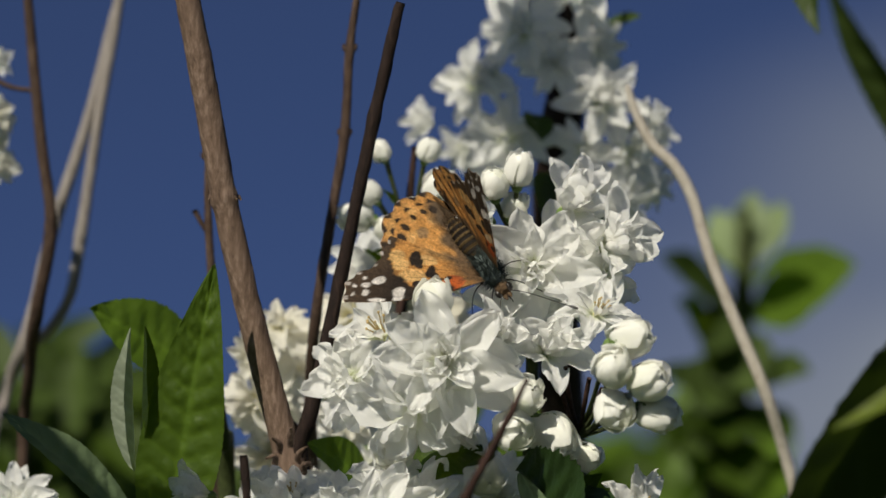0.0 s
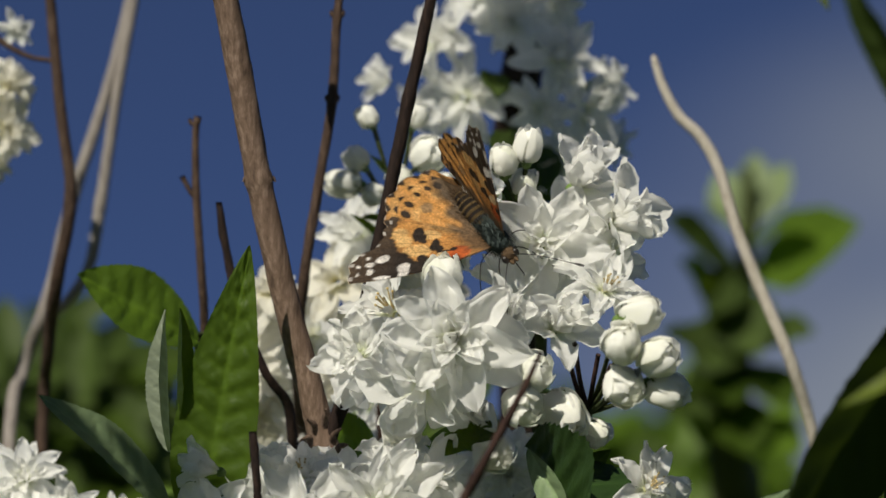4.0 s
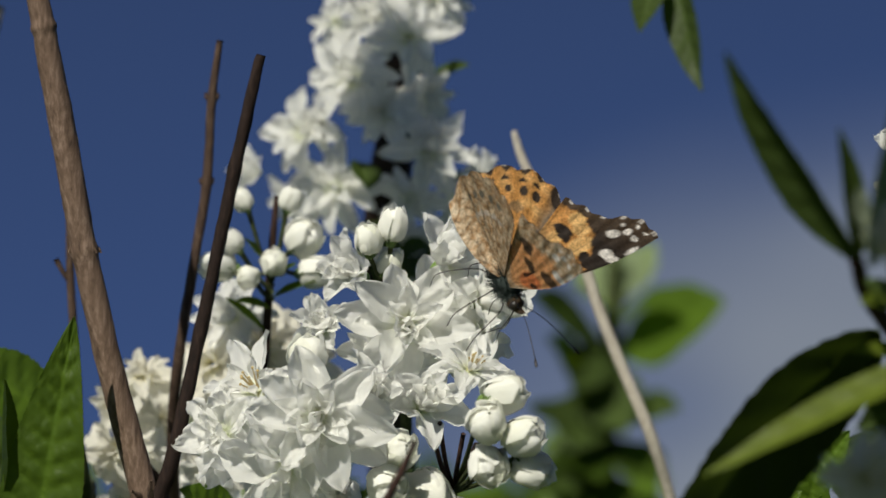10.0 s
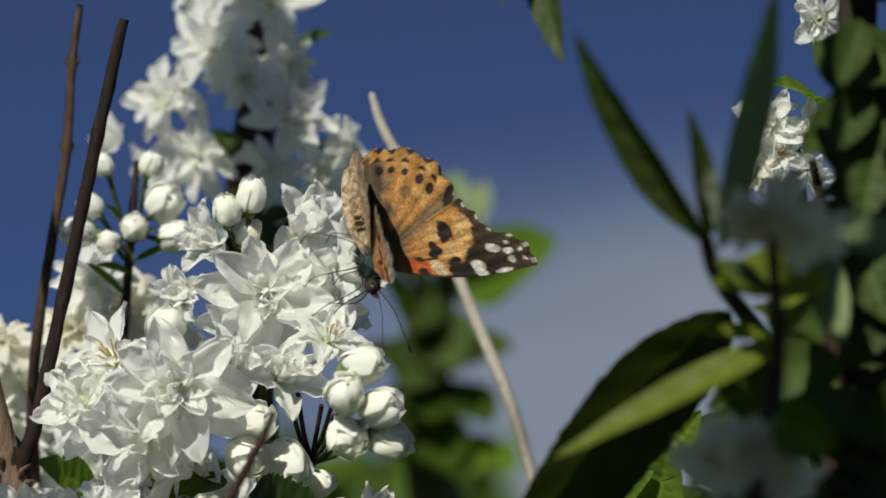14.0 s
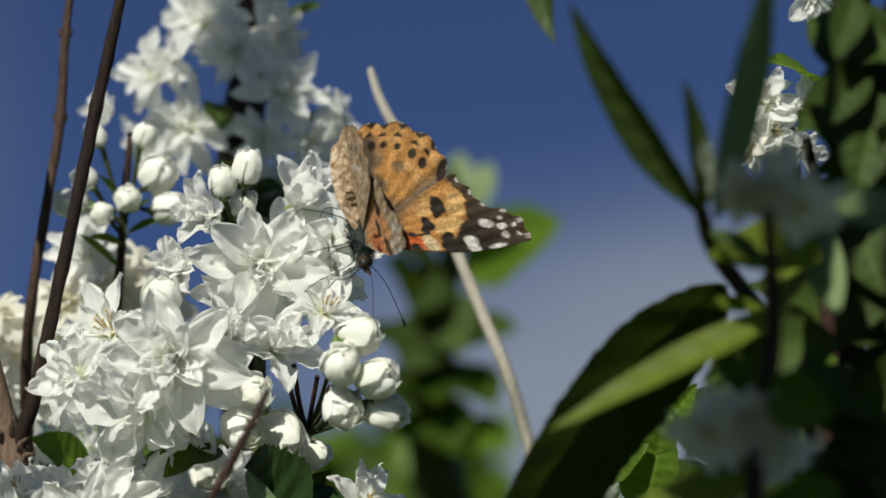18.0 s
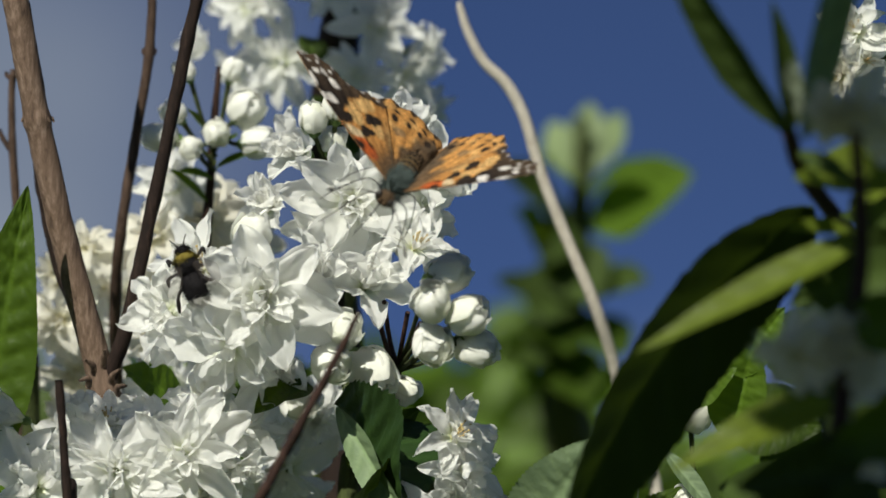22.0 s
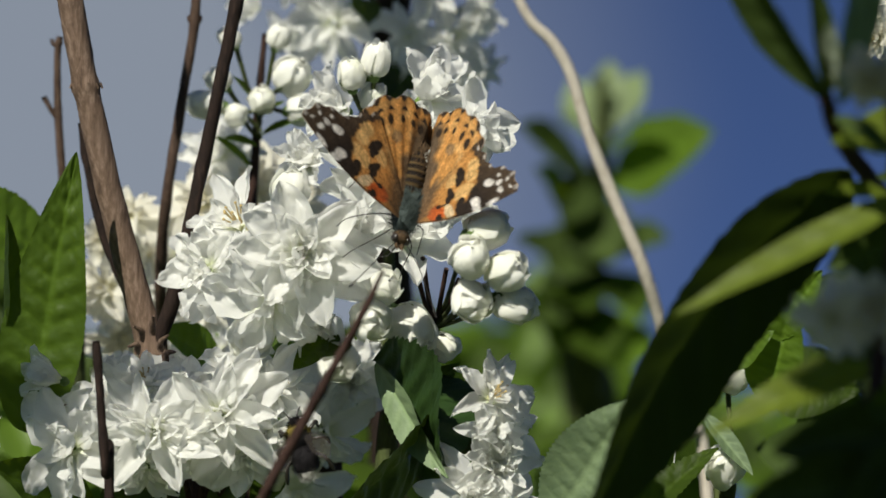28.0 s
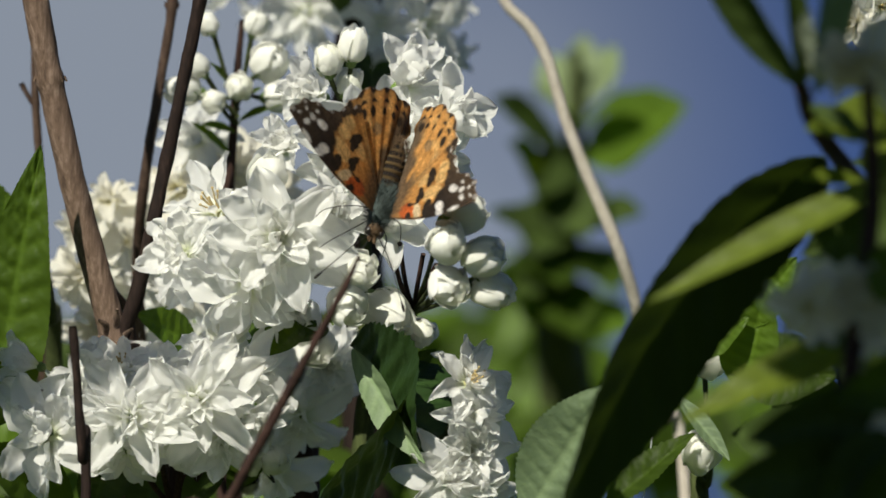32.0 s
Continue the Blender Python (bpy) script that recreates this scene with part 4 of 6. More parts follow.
# ---- near growth at the right ----
root = site(1990, 1120, .85)
near = thing("leafy_shoot", foot(root, 0.05, 0.02), "near stem with large dark leaves, out of focus", "leafy shoot", "near growth")
branch_to_ground(near, [site(1955, 400, .85), site(1975, 600, .85), site(1985, 850, .85), root], [0.0012, 0.0016, 0.002, 0.0024], REDSTALK, n=50)
leaf(near, site(1785, 462, .86), site(1335, 1130, .84), size(300, .82), way(.62, -.40, .67), SHADELEAF, "leaf", "large pointed leaf, dark in shade", fold=0.2, droop=-0.45, seed=90, full=0.7, veins=8)
leaf(near, site(1875, 515, .80), site(1466, 720, .79), size(72, .8), way(.2, .8, .55), YOUNG, "leaf", "narrow light green leaf", fold=0.3, seed=91, full=0.62)
leaf(near, site(1955, 395, .80), site(1750, 412, .79), size(120, .8), way(-.1, .6, .8), YOUNG, "leaf", "yellow-green young leaf", fold=0.25, seed=92, full=0.7)
leaf(near, site(1870, 510, .80), site(1930, 372, .815), size(84, .8), way(-.3, .5, .8), YOUNG, "leaf", "yellow-green young leaf", fold=0.3, seed=93)
leaf(near, site(1850, 500, .82), site(1735, 500, .81), size(44, .81), way(-.1, .6, .75), YOUNG, "leaf", "", fold=0.3, seed=99)
leaf(near, site(1955, 545, .83), site(1745, 632, .82), size(170, .84), way(0, -.1, .9), DEEP, "leaf", "broad shaded leaf", fold=0.25, seed=95)
leaf(near, site(1985, 520, .795), site(1945, 330, .815), size(70, .8), way(-.3, .2, .9), PALEGREEN, "leaf", "pale grey-green curled leaf", fold=0.4, seed=94, quilt=0.015)
leaf(near, site(2110, 330, .79), site(1942, 330, .78), size(84, .8), way(-.2, .4, .85), PALEGREEN, "leaf", "pale grey-green leaf", fold=0.3, seed=194, quilt=0.015)
leaf(near, site(1875, 775, .80), site(1528, 930, .79), size(96, .8), way(0, .75, .6), YOUNG, "leaf", "narrow light green leaf", fold=0.3, seed=96, full=0.7)
leaf(near, site(1960, 770, .79), site(1745, 782, .78), size(64, .8), way(0, .1, .9), DEEP, "leaf", "", fold=0.2, seed=97)
leaf(near, site(1960, 580, .84), site(1958, 690, .83), size(60, .84), way(-.3, .5, .8), BRIGHT, "leaf", "", fold=0.3, seed=195)
leaf(near, site(1640, 760, .99), site(1735, 640, .985), size(90), way(-.1, .5, .85), BRIGHT, "leaf", "crinkled bright green leaf", fold=0.4, seed=88, veins=9)
leaf(near, site(1560, 815, .99), site(1650, 745, .985), size(60), way(-.1, .5, .85), BRIGHT, "leaf", "crinkled bright green leaf", fold=0.4, seed=89, veins=9)
leaf(near, site(1640, 880, .99), site(1680, 690, .985), size(110), way(-.3, .4, .85), BRIGHT, "leaf", "crinkled bright green leaf", fold=0.4, seed=98, veins=9)
# these leaves have their shade in the darkened green
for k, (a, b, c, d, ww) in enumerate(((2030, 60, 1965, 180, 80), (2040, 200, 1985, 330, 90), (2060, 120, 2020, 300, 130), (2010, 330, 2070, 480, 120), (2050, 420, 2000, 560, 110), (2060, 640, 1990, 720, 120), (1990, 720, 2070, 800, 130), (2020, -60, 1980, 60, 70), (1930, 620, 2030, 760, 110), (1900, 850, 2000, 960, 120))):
    leaf(near, site(a, b, .82), site(c, d, .81), size(ww, .8), way(-.2 + .05 * k, -.25 + .08 * k, .9), SHADELEAF, "leaf", "", fold=0.25, seed=180 + k)
for k, (a, b, c, d, ww) in enumerate(((1720, 660, 1850, 800, 150), (1640, 840, 1810, 850, 140), (1850, 690, 1960, 860, 150), (1690, 930, 1830, 880, 140))):
    leaf(near, site(a, b, 1.03), site(c, d, 1.02), size(ww), way(-.1, .3, .9), GREEN, "leaf", "", fold=0.3, seed=190 + k)

root = site(2010, 1120, .87)
trunk = thing("woody_shoot", foot(root, 0.04, 0.0), "thick dark shaded stem close by", "woody stem")
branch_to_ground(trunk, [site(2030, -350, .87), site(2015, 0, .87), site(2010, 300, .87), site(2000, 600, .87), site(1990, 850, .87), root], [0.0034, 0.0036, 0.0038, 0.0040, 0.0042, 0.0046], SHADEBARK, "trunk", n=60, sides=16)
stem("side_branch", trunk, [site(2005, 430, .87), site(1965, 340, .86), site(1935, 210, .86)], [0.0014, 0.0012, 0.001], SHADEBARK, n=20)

root = site(1985, 1000, .91)
lance = thing("leafy_shoot", foot(root, 0.06, 0.02), "stem with long narrow dark leaves spread apart", "leafy shoot", "near growth")
branch_to_ground(lance, [site(1755, 345, .79), site(1782, 420, .81), site(1880, 560, .90), site(1975, 800, .91), root], [0.0012, 0.0014, 0.0016, 0.0018], REDSTALK, n=40)
leaf(lance, site(1768, 350, .79), site(1522, -25, .78), size(112, .79), way(-.71, -.48, .5), DEEP, "leaf", "long narrow dark leaf", fold=0.6, seed=101, full=0.8)
leaf(lance, site(1780, 360, .77), site(1880, -120, .755), size(100, .79), way(.65, -.1, .75), GREY, "leaf", "narrow grey-green leaf", fold=0.3, seed=102, full=0.8)
leaf(lance, site(1760, 340, .79), site(1725, 110, .78), size(50, .79), way(.4, .1, .85), DEEP, "leaf", "", fold=0.6, seed=103)
leaf(lance, site(1770, 330, .79), site(1768, 205, .78), size(60, .79), way(-.5, .3, .8), PALEUNDER, "leaf", "", fold=0.3, seed=104)
leaf(lance, site(1770, 380, .79), site(1880, 440, .78), size(36, .79), way(-.2, .6, .6), DEEP, "leaf", "", fold=0.5, seed=105)
hanging = thing("leafy_shoot", site(1430, -600, .86), "drooping leaf tip hanging from an unseen branch above", "leaf", "near growth")
stem("stem", hanging, [site(1900, -900, .88), site(1430, -600, .86), site(1420, -260, .86), site(1425, -110, .86)], [0.003, 0.0022, 0.0016, 0.0012], DARKBARK, n=30)
leaf(hanging, site(1455, -170, .86), site(1507, 45, .85), size(72, .86), way(-.6, -.1, .7), DEEP, "leaf", "hanging green leaf", fold=0.4, seed=106)
leaf(hanging, site(1425, -170, .86), site(1395, -60, .85), size(60, .86), way(-.2, .3, .9), DEEP, "leaf", "", fold=0.4, seed=107)

root = site(1930, 600, 1.02)
right_spray = thing("flowering_branch", foot(root, 0.03, 0.05), "sprig of open white flowers with a curled green leaf", "flowering branch", "flowering branches")
branch_to_ground(right_spray, [site(1905, 180, 1.0), site(1915, 300, 1.0), site(1920, 430, 1.01), root], [0.0012, 0.0016, 0.002, 0.003], STALK, n=40)
for k, (gx, gy, r, a, b, c, form) in enumerate(((1862, 150, 78, -.4, .5, .8, "star"), (1932, 165, 72, .5, .6, .6, "half"), (1880, 200, 66, .0, .1, 1., "star"), (1930, 232, 50, .4, -.2, .8, "half"), (1835, 225, 56, -.6, -.2, .7, "star"), (1950, -40, 70, -.2, -.3, .9, "limp"))):
    flower(right_spray, site(gx, gy, .99), way(a, b, c), size(r), form, "cream" if k == 4 else "white", 90 + k)
leaf(right_spray, site(1960, 120, .99), site(1862, 78, .98), size(84), way(-.1, .8, .5), BRIGHT, "leaf", "arching green leaf", fold=0.3, droop=0.3, seed=108)

root = site(1820, 1150, .75)
shaded = thing("flowering_branch", foot(root, 0.05, 0.0), "near white flowers in deep shade, out of focus", "flowering branch", "flowering branches")
branch_to_ground(shaded, [site(1860, 320, .75), site(1870, 560, .75), site(1830, 860, .75), root], [0.001, 0.0013, 0.0015, 0.002], REDSTALK, n=40)
# white flowers given cream petals: a duller, warmer tint for their shade
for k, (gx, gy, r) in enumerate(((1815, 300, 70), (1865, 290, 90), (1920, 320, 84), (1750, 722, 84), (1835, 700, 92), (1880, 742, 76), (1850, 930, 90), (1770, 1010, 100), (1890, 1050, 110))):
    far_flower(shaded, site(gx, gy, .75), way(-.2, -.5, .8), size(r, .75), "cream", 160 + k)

# the last three, in darkened green, are added to cover flowers too bright for shade
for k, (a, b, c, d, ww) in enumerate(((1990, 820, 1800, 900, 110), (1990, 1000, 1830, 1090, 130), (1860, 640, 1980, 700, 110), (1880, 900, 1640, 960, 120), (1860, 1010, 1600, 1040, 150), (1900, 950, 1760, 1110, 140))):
    leaf(shaded, site(a, b, .745), site(c, d, .74), size(ww, .745), way(.1 * k - .2, -.3, .9), SHADELEAF if k > 2 else GREEN, seed=210 + k, fold=0.3)

root = site(1330, 1180, .97)
low_leaf = thing("leafy_shoot", foot(root, 0.02, 0.05), "matt grey-green toothed leaf", "leaf")
branch_to_ground(low_leaf, [site(1250, 1100, .955), site(1262, 1120, .96), root], [0.001, 0.0014, 0.002], STALK, n=30)
leaf(low_leaf, site(1250, 1105, .955), site(1398, 868, .945), size(150), way(.2, .55, .8), GREY, "leaf", "matt grey-green toothed leaf", fold=0.15, droop=-0.1, seed=110, full=0.85, serrate=0.05, veins=10, quilt=0.018)
root = site(1560, 1130, 1.0)
low_sprig = thing("leafy_shoot", foot(root, 0.02, 0.05), "sprig with narrow leaves and a white bud", "leafy shoot")
branch_to_ground(low_sprig, [site(1575, 960, 1.0), site(1570, 1040, 1.0), root], [0.001, 0.0014, 0.002], STALK, n=30)
leaf(low_sprig, site(1515, 885, .99), site(1612, 1005, .985), size(40), way(.3, .5, .8), GREY, "leaf", "narrow strap-like leaf", fold=0.3, seed=111, full=1.0)
leaf(low_sprig, site(1390, 1085, .99), site(1550, 955, .985), size(70), way(-.3, .6, .7), GREEN, "leaf", "ragged toothed leaf", fold=0.3, seed=112, serrate=0.1, veins=6)
bud(low_sprig, site(1562, 990, .992), way(.1, .5, .8), size(36), 61, 1.2, site(1570, 1040, 1.0))
bud(low_sprig, site(1575, 820, 1.0), way(.1, .6, .7), size(38), 62, 1.1, site(1575, 960, 1.0))
stem("thread", low_sprig, [site(1475, 945, .99), site(1468, 1010, .99), site(1455, 1090, .99)], [0.00012, 0.00012, 0.00012], SILK, "glinting spider thread", n=12, sides=5)


# part of this shrub's shade is in its darkened leaf colour
foliage("shaded_shrub", [(2180, 60, 110, 330, .84, .03), (2170, 560, 120, 360, .84, .03), (2130, 960, 150, 200, .84, .03), (1990, 1030, 120, 150, .86, .02)], 360, 0.022, [SHADELEAF, SHADELEAF], "dark leafy shrub close by, in shade", 9)

# ---- unseen leafy branch added over the near growth to keep it in broken shade ----
def overhead():
    rng = random.Random(12)
    top = site(2030, -350, .88)
    ob = thing("shade_branch", top, "unseen leafy branch added overhead to shade the near stems", "branch")
    centre = site(1800, 940, .75) + SUN_WAY * 0.26
    stem("stem", ob, [top, top.lerp(centre, 0.5) + UP * 0.03, centre], [0.006, 0.004, 0.002], DARKBARK, n=30)
    meshes = [leaf_mesh("leaf", 0.042, 0.023, 0.3, 0.12, GREEN, k, nu=12, nv=7) for k in range(4)]
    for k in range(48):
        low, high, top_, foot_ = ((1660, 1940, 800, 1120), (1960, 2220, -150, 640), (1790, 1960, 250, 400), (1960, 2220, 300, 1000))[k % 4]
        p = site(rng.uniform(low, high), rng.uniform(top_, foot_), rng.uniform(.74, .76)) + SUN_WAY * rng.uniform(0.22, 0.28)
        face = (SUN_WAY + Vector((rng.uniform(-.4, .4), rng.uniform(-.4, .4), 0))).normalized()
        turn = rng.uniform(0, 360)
        if k in (22, 34, 38, 39, 47):          # leaves left out so that the sun gets through
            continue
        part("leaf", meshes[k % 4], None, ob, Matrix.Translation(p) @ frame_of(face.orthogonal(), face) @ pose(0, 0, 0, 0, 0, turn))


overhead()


def overhead_rear():
    """Unseen leaves added over the rear column to leave it half in shade."""
    rng = random.Random(31)
    low = site(1060, -330, 1.16)
    ob = thing("shade_branch", low, "unseen leafy branch added to shade the tall flower column", "branch")
    centre = site(985, 60, 1.13) + SUN_WAY * 0.34
    stem("stem", ob, [low, low.lerp(centre, 0.5) + RIGHT * 0.03, centre], [0.004, 0.003, 0.002], DARKBARK, n=30)
    meshes = [leaf_mesh("leaf", 0.034, 0.018, 0.3, 0.12, GREEN, k, nu=12, nv=7) for k in range(4)]
    for k in range(4):
        p = site(rng.uniform(960, 1100), rng.uniform(-120, 400), 1.14) + SUN_WAY * rng.uniform(0.28, 0.40)
        face = (SUN_WAY + Vector((rng.uniform(-.5, .5), rng.uniform(-.5, .5), 0))).normalized()
        part("leaf", meshes[k % 4], None, ob, Matrix.Translation(p) @ frame_of(face.orthogonal(), face) @ pose(0, 0, 0, 0, 0, rng.uniform(0, 360)))


overhead_rear()


def overhead_low():
    """Unseen leaves added towards the sun to keep the lowest flowers in broken shade."""
    rng = random.Random(8)
    low = site(300, 1150, 1.0)
    ob = thing("shade_branch", foot(low, -0.05, -0.3), "unseen leafy branch added to shade the lowest flowers", "branch")
    centre = site(400, 990, .98) + SUN_WAY * 0.30
    stem("stem", ob, [SPOT[ob].translation, SPOT[ob].translation.lerp(centre, 0.5) - RIGHT * 0.1, centre], [0.006, 0.004, 0.002], DARKBARK, n=30)
    meshes = [leaf_mesh("leaf", 0.030, 0.016, 0.3, 0.12, GREEN, k, nu=12, nv=7) for k in range(4)]
    for k in range(8):
        p = site(rng.uniform(230, 480), rng.uniform(900, 1090), .98) + SUN_WAY * rng.uniform(0.24, 0.34)
        face = (SUN_WAY + Vector((rng.uniform(-.5, .5), rng.uniform(-.5, .5), 0))).normalized()
        part("leaf", meshes[k % 4], None, ob, Matrix.Translation(p) @ frame_of(face.orthogonal(), face) @ pose(0, 0, 0, 0, 0, rng.uniform(0, 360)))


overhead_low()

# ---- drifting clouds, far off ----
def cloud_material():
    m = bpy.data.materials.new("cloud_vapour")
    m.use_nodes = True
    nt = m.node_tree
    nt.nodes.remove(nt.nodes["Principled BSDF"])
    at = nt.nodes.new("ShaderNodeAttribute")
    at.attribute_name = "body"
    em = nt.nodes.new("ShaderNodeEmission")
    em.inputs[0].default_value, em.inputs[1].default_value = (0.72, 0.81, 1.0, 1), 0.25
    mx = nt.nodes.new("ShaderNodeMixShader")
    nt.links.new(at.outputs["Fac"], mx.inputs[0])
    nt.links.new(nt.nodes.new("ShaderNodeBsdfTransparent").outputs[0], mx.inputs[1])
    nt.links.new(em.outputs[0], mx.inputs[2])
    nt.links.new(mx.outputs[0], nt.nodes["Material Output"].inputs[0])
    return m


CLOUD = cloud_material()
CLOUD_FAR = 400


def cloud(label, wide, high, seed, far):
    """A soft sheet of vapour, thin at its rim; wide and high in grid steps."""
    n, verts, body = 60, [], []
    for i in range(n):
        for j in range(n):
            u, v = i / (n - 1) * 2 - 1, j / (n - 1) * 2 - 1
            k = 0.9 * noise.noise(Vector((u * 2.2, v * 2.2, seed))) + 0.4 * noise.noise(Vector((u * 5, v * 5, seed)))
            d = 1 - math.hypot(u, v)
            verts.append(RIGHT * size(u * wide, far) + UP * size(v * high, far))
            body.append(max(0.0, min(1.0, d * (1.9 + 1.2 * k))) ** 1.4 * 0.9)
    ob = part("cloud", surface("cloud", verts, lattice(n, n), CLOUD, body=body), None, None)
    ob.visible_shadow = False
    return tagged(ob, label, "cloud", kind="structure")


cloud_right = cloud("pale grey cloud low in the blue sky", 1500, 900, 2, CLOUD_FAR)
cloud_left = cloud("thin grey cloud drifting in over the blue sky", 1500, 1500, 5, CLOUD_FAR + 60)

# ---- butterfly ----
def blob(p, q, c, r):
    """1 inside an ellipse about c, 0 outside, soft at its edge."""
    d = math.hypot((p - c[0]) / r[0], (q - c[1]) / r[1])
    return min(1, max(0, (1.12 - d) * 5))


def mix3(a, b, f):
    return tuple(x + (y - x) * f for x, y in zip(a, b))


ORANGE, BLACK, BROWN, CHALK = (0.58, 0.29, 0.085), (0.024, 0.017, 0.013), (0.115, 0.075, 0.045), (0.66, 0.63, 0.60)
PALE_ORANGE, RUST, CREAMY = (0.73, 0.47, 0.19), (0.55, 0.10, 0.02), (0.72, 0.58, 0.36)
FORE_BLACK = [(.67, .77, .055, .13), (.61, .70, .045, .09), (.48, .56, .045, .13), (.44, .46, .035, .08), (.30, .09, .034, .09), (.54, .13, .060, .20), (.40, .38, .070, .028), (.31, .40, .035, .060), (.57, .30, .040, .06), (.90, .62, .05, .06)]
FORE_PALE = [(.63, .46, .11, .12), (.57, .40, .07, .08), (.84, .74, .08, .10), (.76, .62, .07, .09), (.54, .78, .10, .10)]
FORE_WHITE = [(.665, .055, .034, .075), (.675, .15, .040, .090), (.84, .33, .036, .066), (.89, .235, .024, .045), (.885, .13, .020, .038), (.80, .025, .055, .028), (.935, .33, .013, .028), (.95, .20, .012, .024), (.955, .10, .011, .024)]


def fore_colour(u, v):
    n = noise.noise(Vector((u * 9, v * 9, 3)))
    n2 = noise.noise(Vector((u * 22, v * 14, 8)))
    c = mix3(mix3(ORANGE, (0.42, 0.17, 0.04), 0.45), ORANGE, max(0, min(1, 0.5 + n * 1.2)))
    for a, b, ra, rb in FORE_PALE:
        c = mix3(c, PALE_ORANGE, 0.9 * blob(u + n2 * 0.02, v, (a, b), (ra, rb)))
    c = mix3(c, RUST, blob(u + n2 * 0.02, v, (.27, .24), (.10, .24)) * 0.9)
    c = mix3(c, CREAMY, blob(u + n2 * 0.01, v, (.415, .19), (.046, .18)))
    c = mix3(c, (.30, .19, .08), 0.8 * min(1, max(0, (v - 0.78) * 6)) * min(1, max(0, (0.72 - u) * 6)))
    edge = 0.36 + 0.80 * min(v, 0.68) + 0.045 * n2 + 0.05 * blob(u, v, (.42, .2), (.1, .2))
    dark = min(1, max(0, (u - edge) * 30))
    for a, b, ra, rb in FORE_BLACK:
        dark = max(dark, blob(u + n * 0.02 + n2 * 0.012, v + n2 * 0.025, (a, b), (ra, rb)))
    dark = max(dark, 0.9 * min(1, max(0, (0.060 - v) * 34)), min(1, max(0, (u - 0.915 + 0.02 * math.sin(v * 34)) * 40)))
    c = mix3(c, BLACK, dark)
    c = mix3(c, BROWN, 0.5 * dark * min(1, max(0, (u - 0.72) * 4)))
    c = mix3(c, BROWN, 0.9 * min(1, max(0, (0.20 + 0.24 * v - u + 0.06 * n) * 6)))
    for a, b, ra, rb in FORE_WHITE:
        c = mix3(c, CHALK, blob(u + n2 * 0.008, v + n * 0.01, (a, b), (ra, rb)))
    if u > 0.97 and math.sin(v * 36) > 0.6:
        c = mix3(c, CHALK, 0.6)
    vein = max(0, 1 - abs((v * 5.5 + 0.25 * u) % 1.0 - 0.5) * 18)
    streak = 0.5 + 0.5 * noise.noise(Vector((u * 5, v * 60, 1)))
    return mix3(mix3(c, BLACK, 0.5 * vein * (u > 0.15)), BROWN, 0.25 * streak * (1 - dark))


def hind_colour(r, a):
    n = noise.noise(Vector((r * 8, a * 8, 7)))
    n2 = noise.noise(Vector((r * 20, a * 20, 5)))
    c = mix3(ORANGE, PALE_ORANGE, max(0, min(1, n)))
    c = mix3(c, BROWN, 0.95 * min(1, max(0, (0.66 - r + 0.16 * n - 0.22 * math.sin(math.pi * min(1, a * 1.5))) * 5)))
    c = mix3(c, (0.19, 0.145, 0.10), min(1, max(0, (0.20 - a + 0.04 * n) * 8)))
    c = mix3(c, (0.11, 0.078, 0.050), min(1, max(0, (a - 0.57 + 0.06 * n - 0.25 * max(0, r - 0.6)) * 7)) * (r < 0.90))
    c = mix3(c, (0.20, 0.14, 0.08), 0.75 * blob(r + n2 * 0.02, a, (.64, .44), (.050, .085)))
    dark = 0
    for k, place in enumerate((.26, .38, .52, .64, .74)):
        dark = max(dark, blob(r, a, (.80, place), ((.050, .046, .034, .036, .044)[k], (.042, .036, .026, .028, .036)[k])))
        dark = max(dark, blob(r + abs(a - place - .02) * 0.6, a, (.905, place + .02), (.018, .034)))
        dark = max(dark, blob(r - abs(a - place - .01) * 0.8, a, (.985, place + .01), (.040, .044)))
    dark = max(dark, blob(r, a, (.95, .10), (.08, .06)), 0.75 * min(1, max(0, (r - 0.978) * 50)), 0.8 * blob(r, a, (.93, .90), (.05, .09)))
    c = mix3(c, BLACK, dark)
    vein = max(0, 1 - abs((a * 7.0) % 1.0 - 0.5) * 18)
    streak = 0.5 + 0.5 * noise.noise(Vector((r * 5, a * 50, 4)))
    if r > 0.985 and math.sin(a * 84) > 0.4:
        c = mix3(c, CHALK, 0.5)
    return mix3(mix3(c, BLACK, 0.26 * vein * (r > 0.3)), BROWN, 0.26 * streak)


def under_colour(u, v, fore):
    n = noise.noise(Vector((u * 14, v * 14, 11)))
    m = noise.noise(Vector((u * 30, v * 30, 2)))
    c = mix3((0.40, 0.24, 0.12), (0.68, 0.56, 0.41), min(1, max(0, 0.45 + n + 0.8 * m)))
    net = max(0, 1 - abs(noise.noise(Vector((u * 11, v * 11, 20)))) * 9)
    c = mix3(c, (0.08, 0.055, 0.035), 0.75 * net)
    if fore:
        c = mix3(c, (0.70, 0.33, 0.13), 0.85 * blob(u + 0.05 * n, v, (.42, .45), (.34, .52)))
        c = mix3(c, RUST, 0.6 * blob(u, v, (.30, .24), (.12, .24)))
        for a, b, ra, rb in FORE_BLACK[:8]:
            c = mix3(c, BLACK, 0.9 * blob(u, v, (a, b), (ra, rb)))
        for a, b, ra, rb in FORE_WHITE:
            c = mix3(c, CHALK, blob(u, v, (a, b), (ra, rb)))
    else:
        for place in (.26, .38, .52, .64, .74):
            c = mix3(c, (0.09, 0.10, 0.10), 0.8 * blob(u, v, (.80, place), (.04, .03)))
            c = mix3(c, CHALK, 0.6 * blob(u, v, (.62, place), (.03, .05)))
    return c


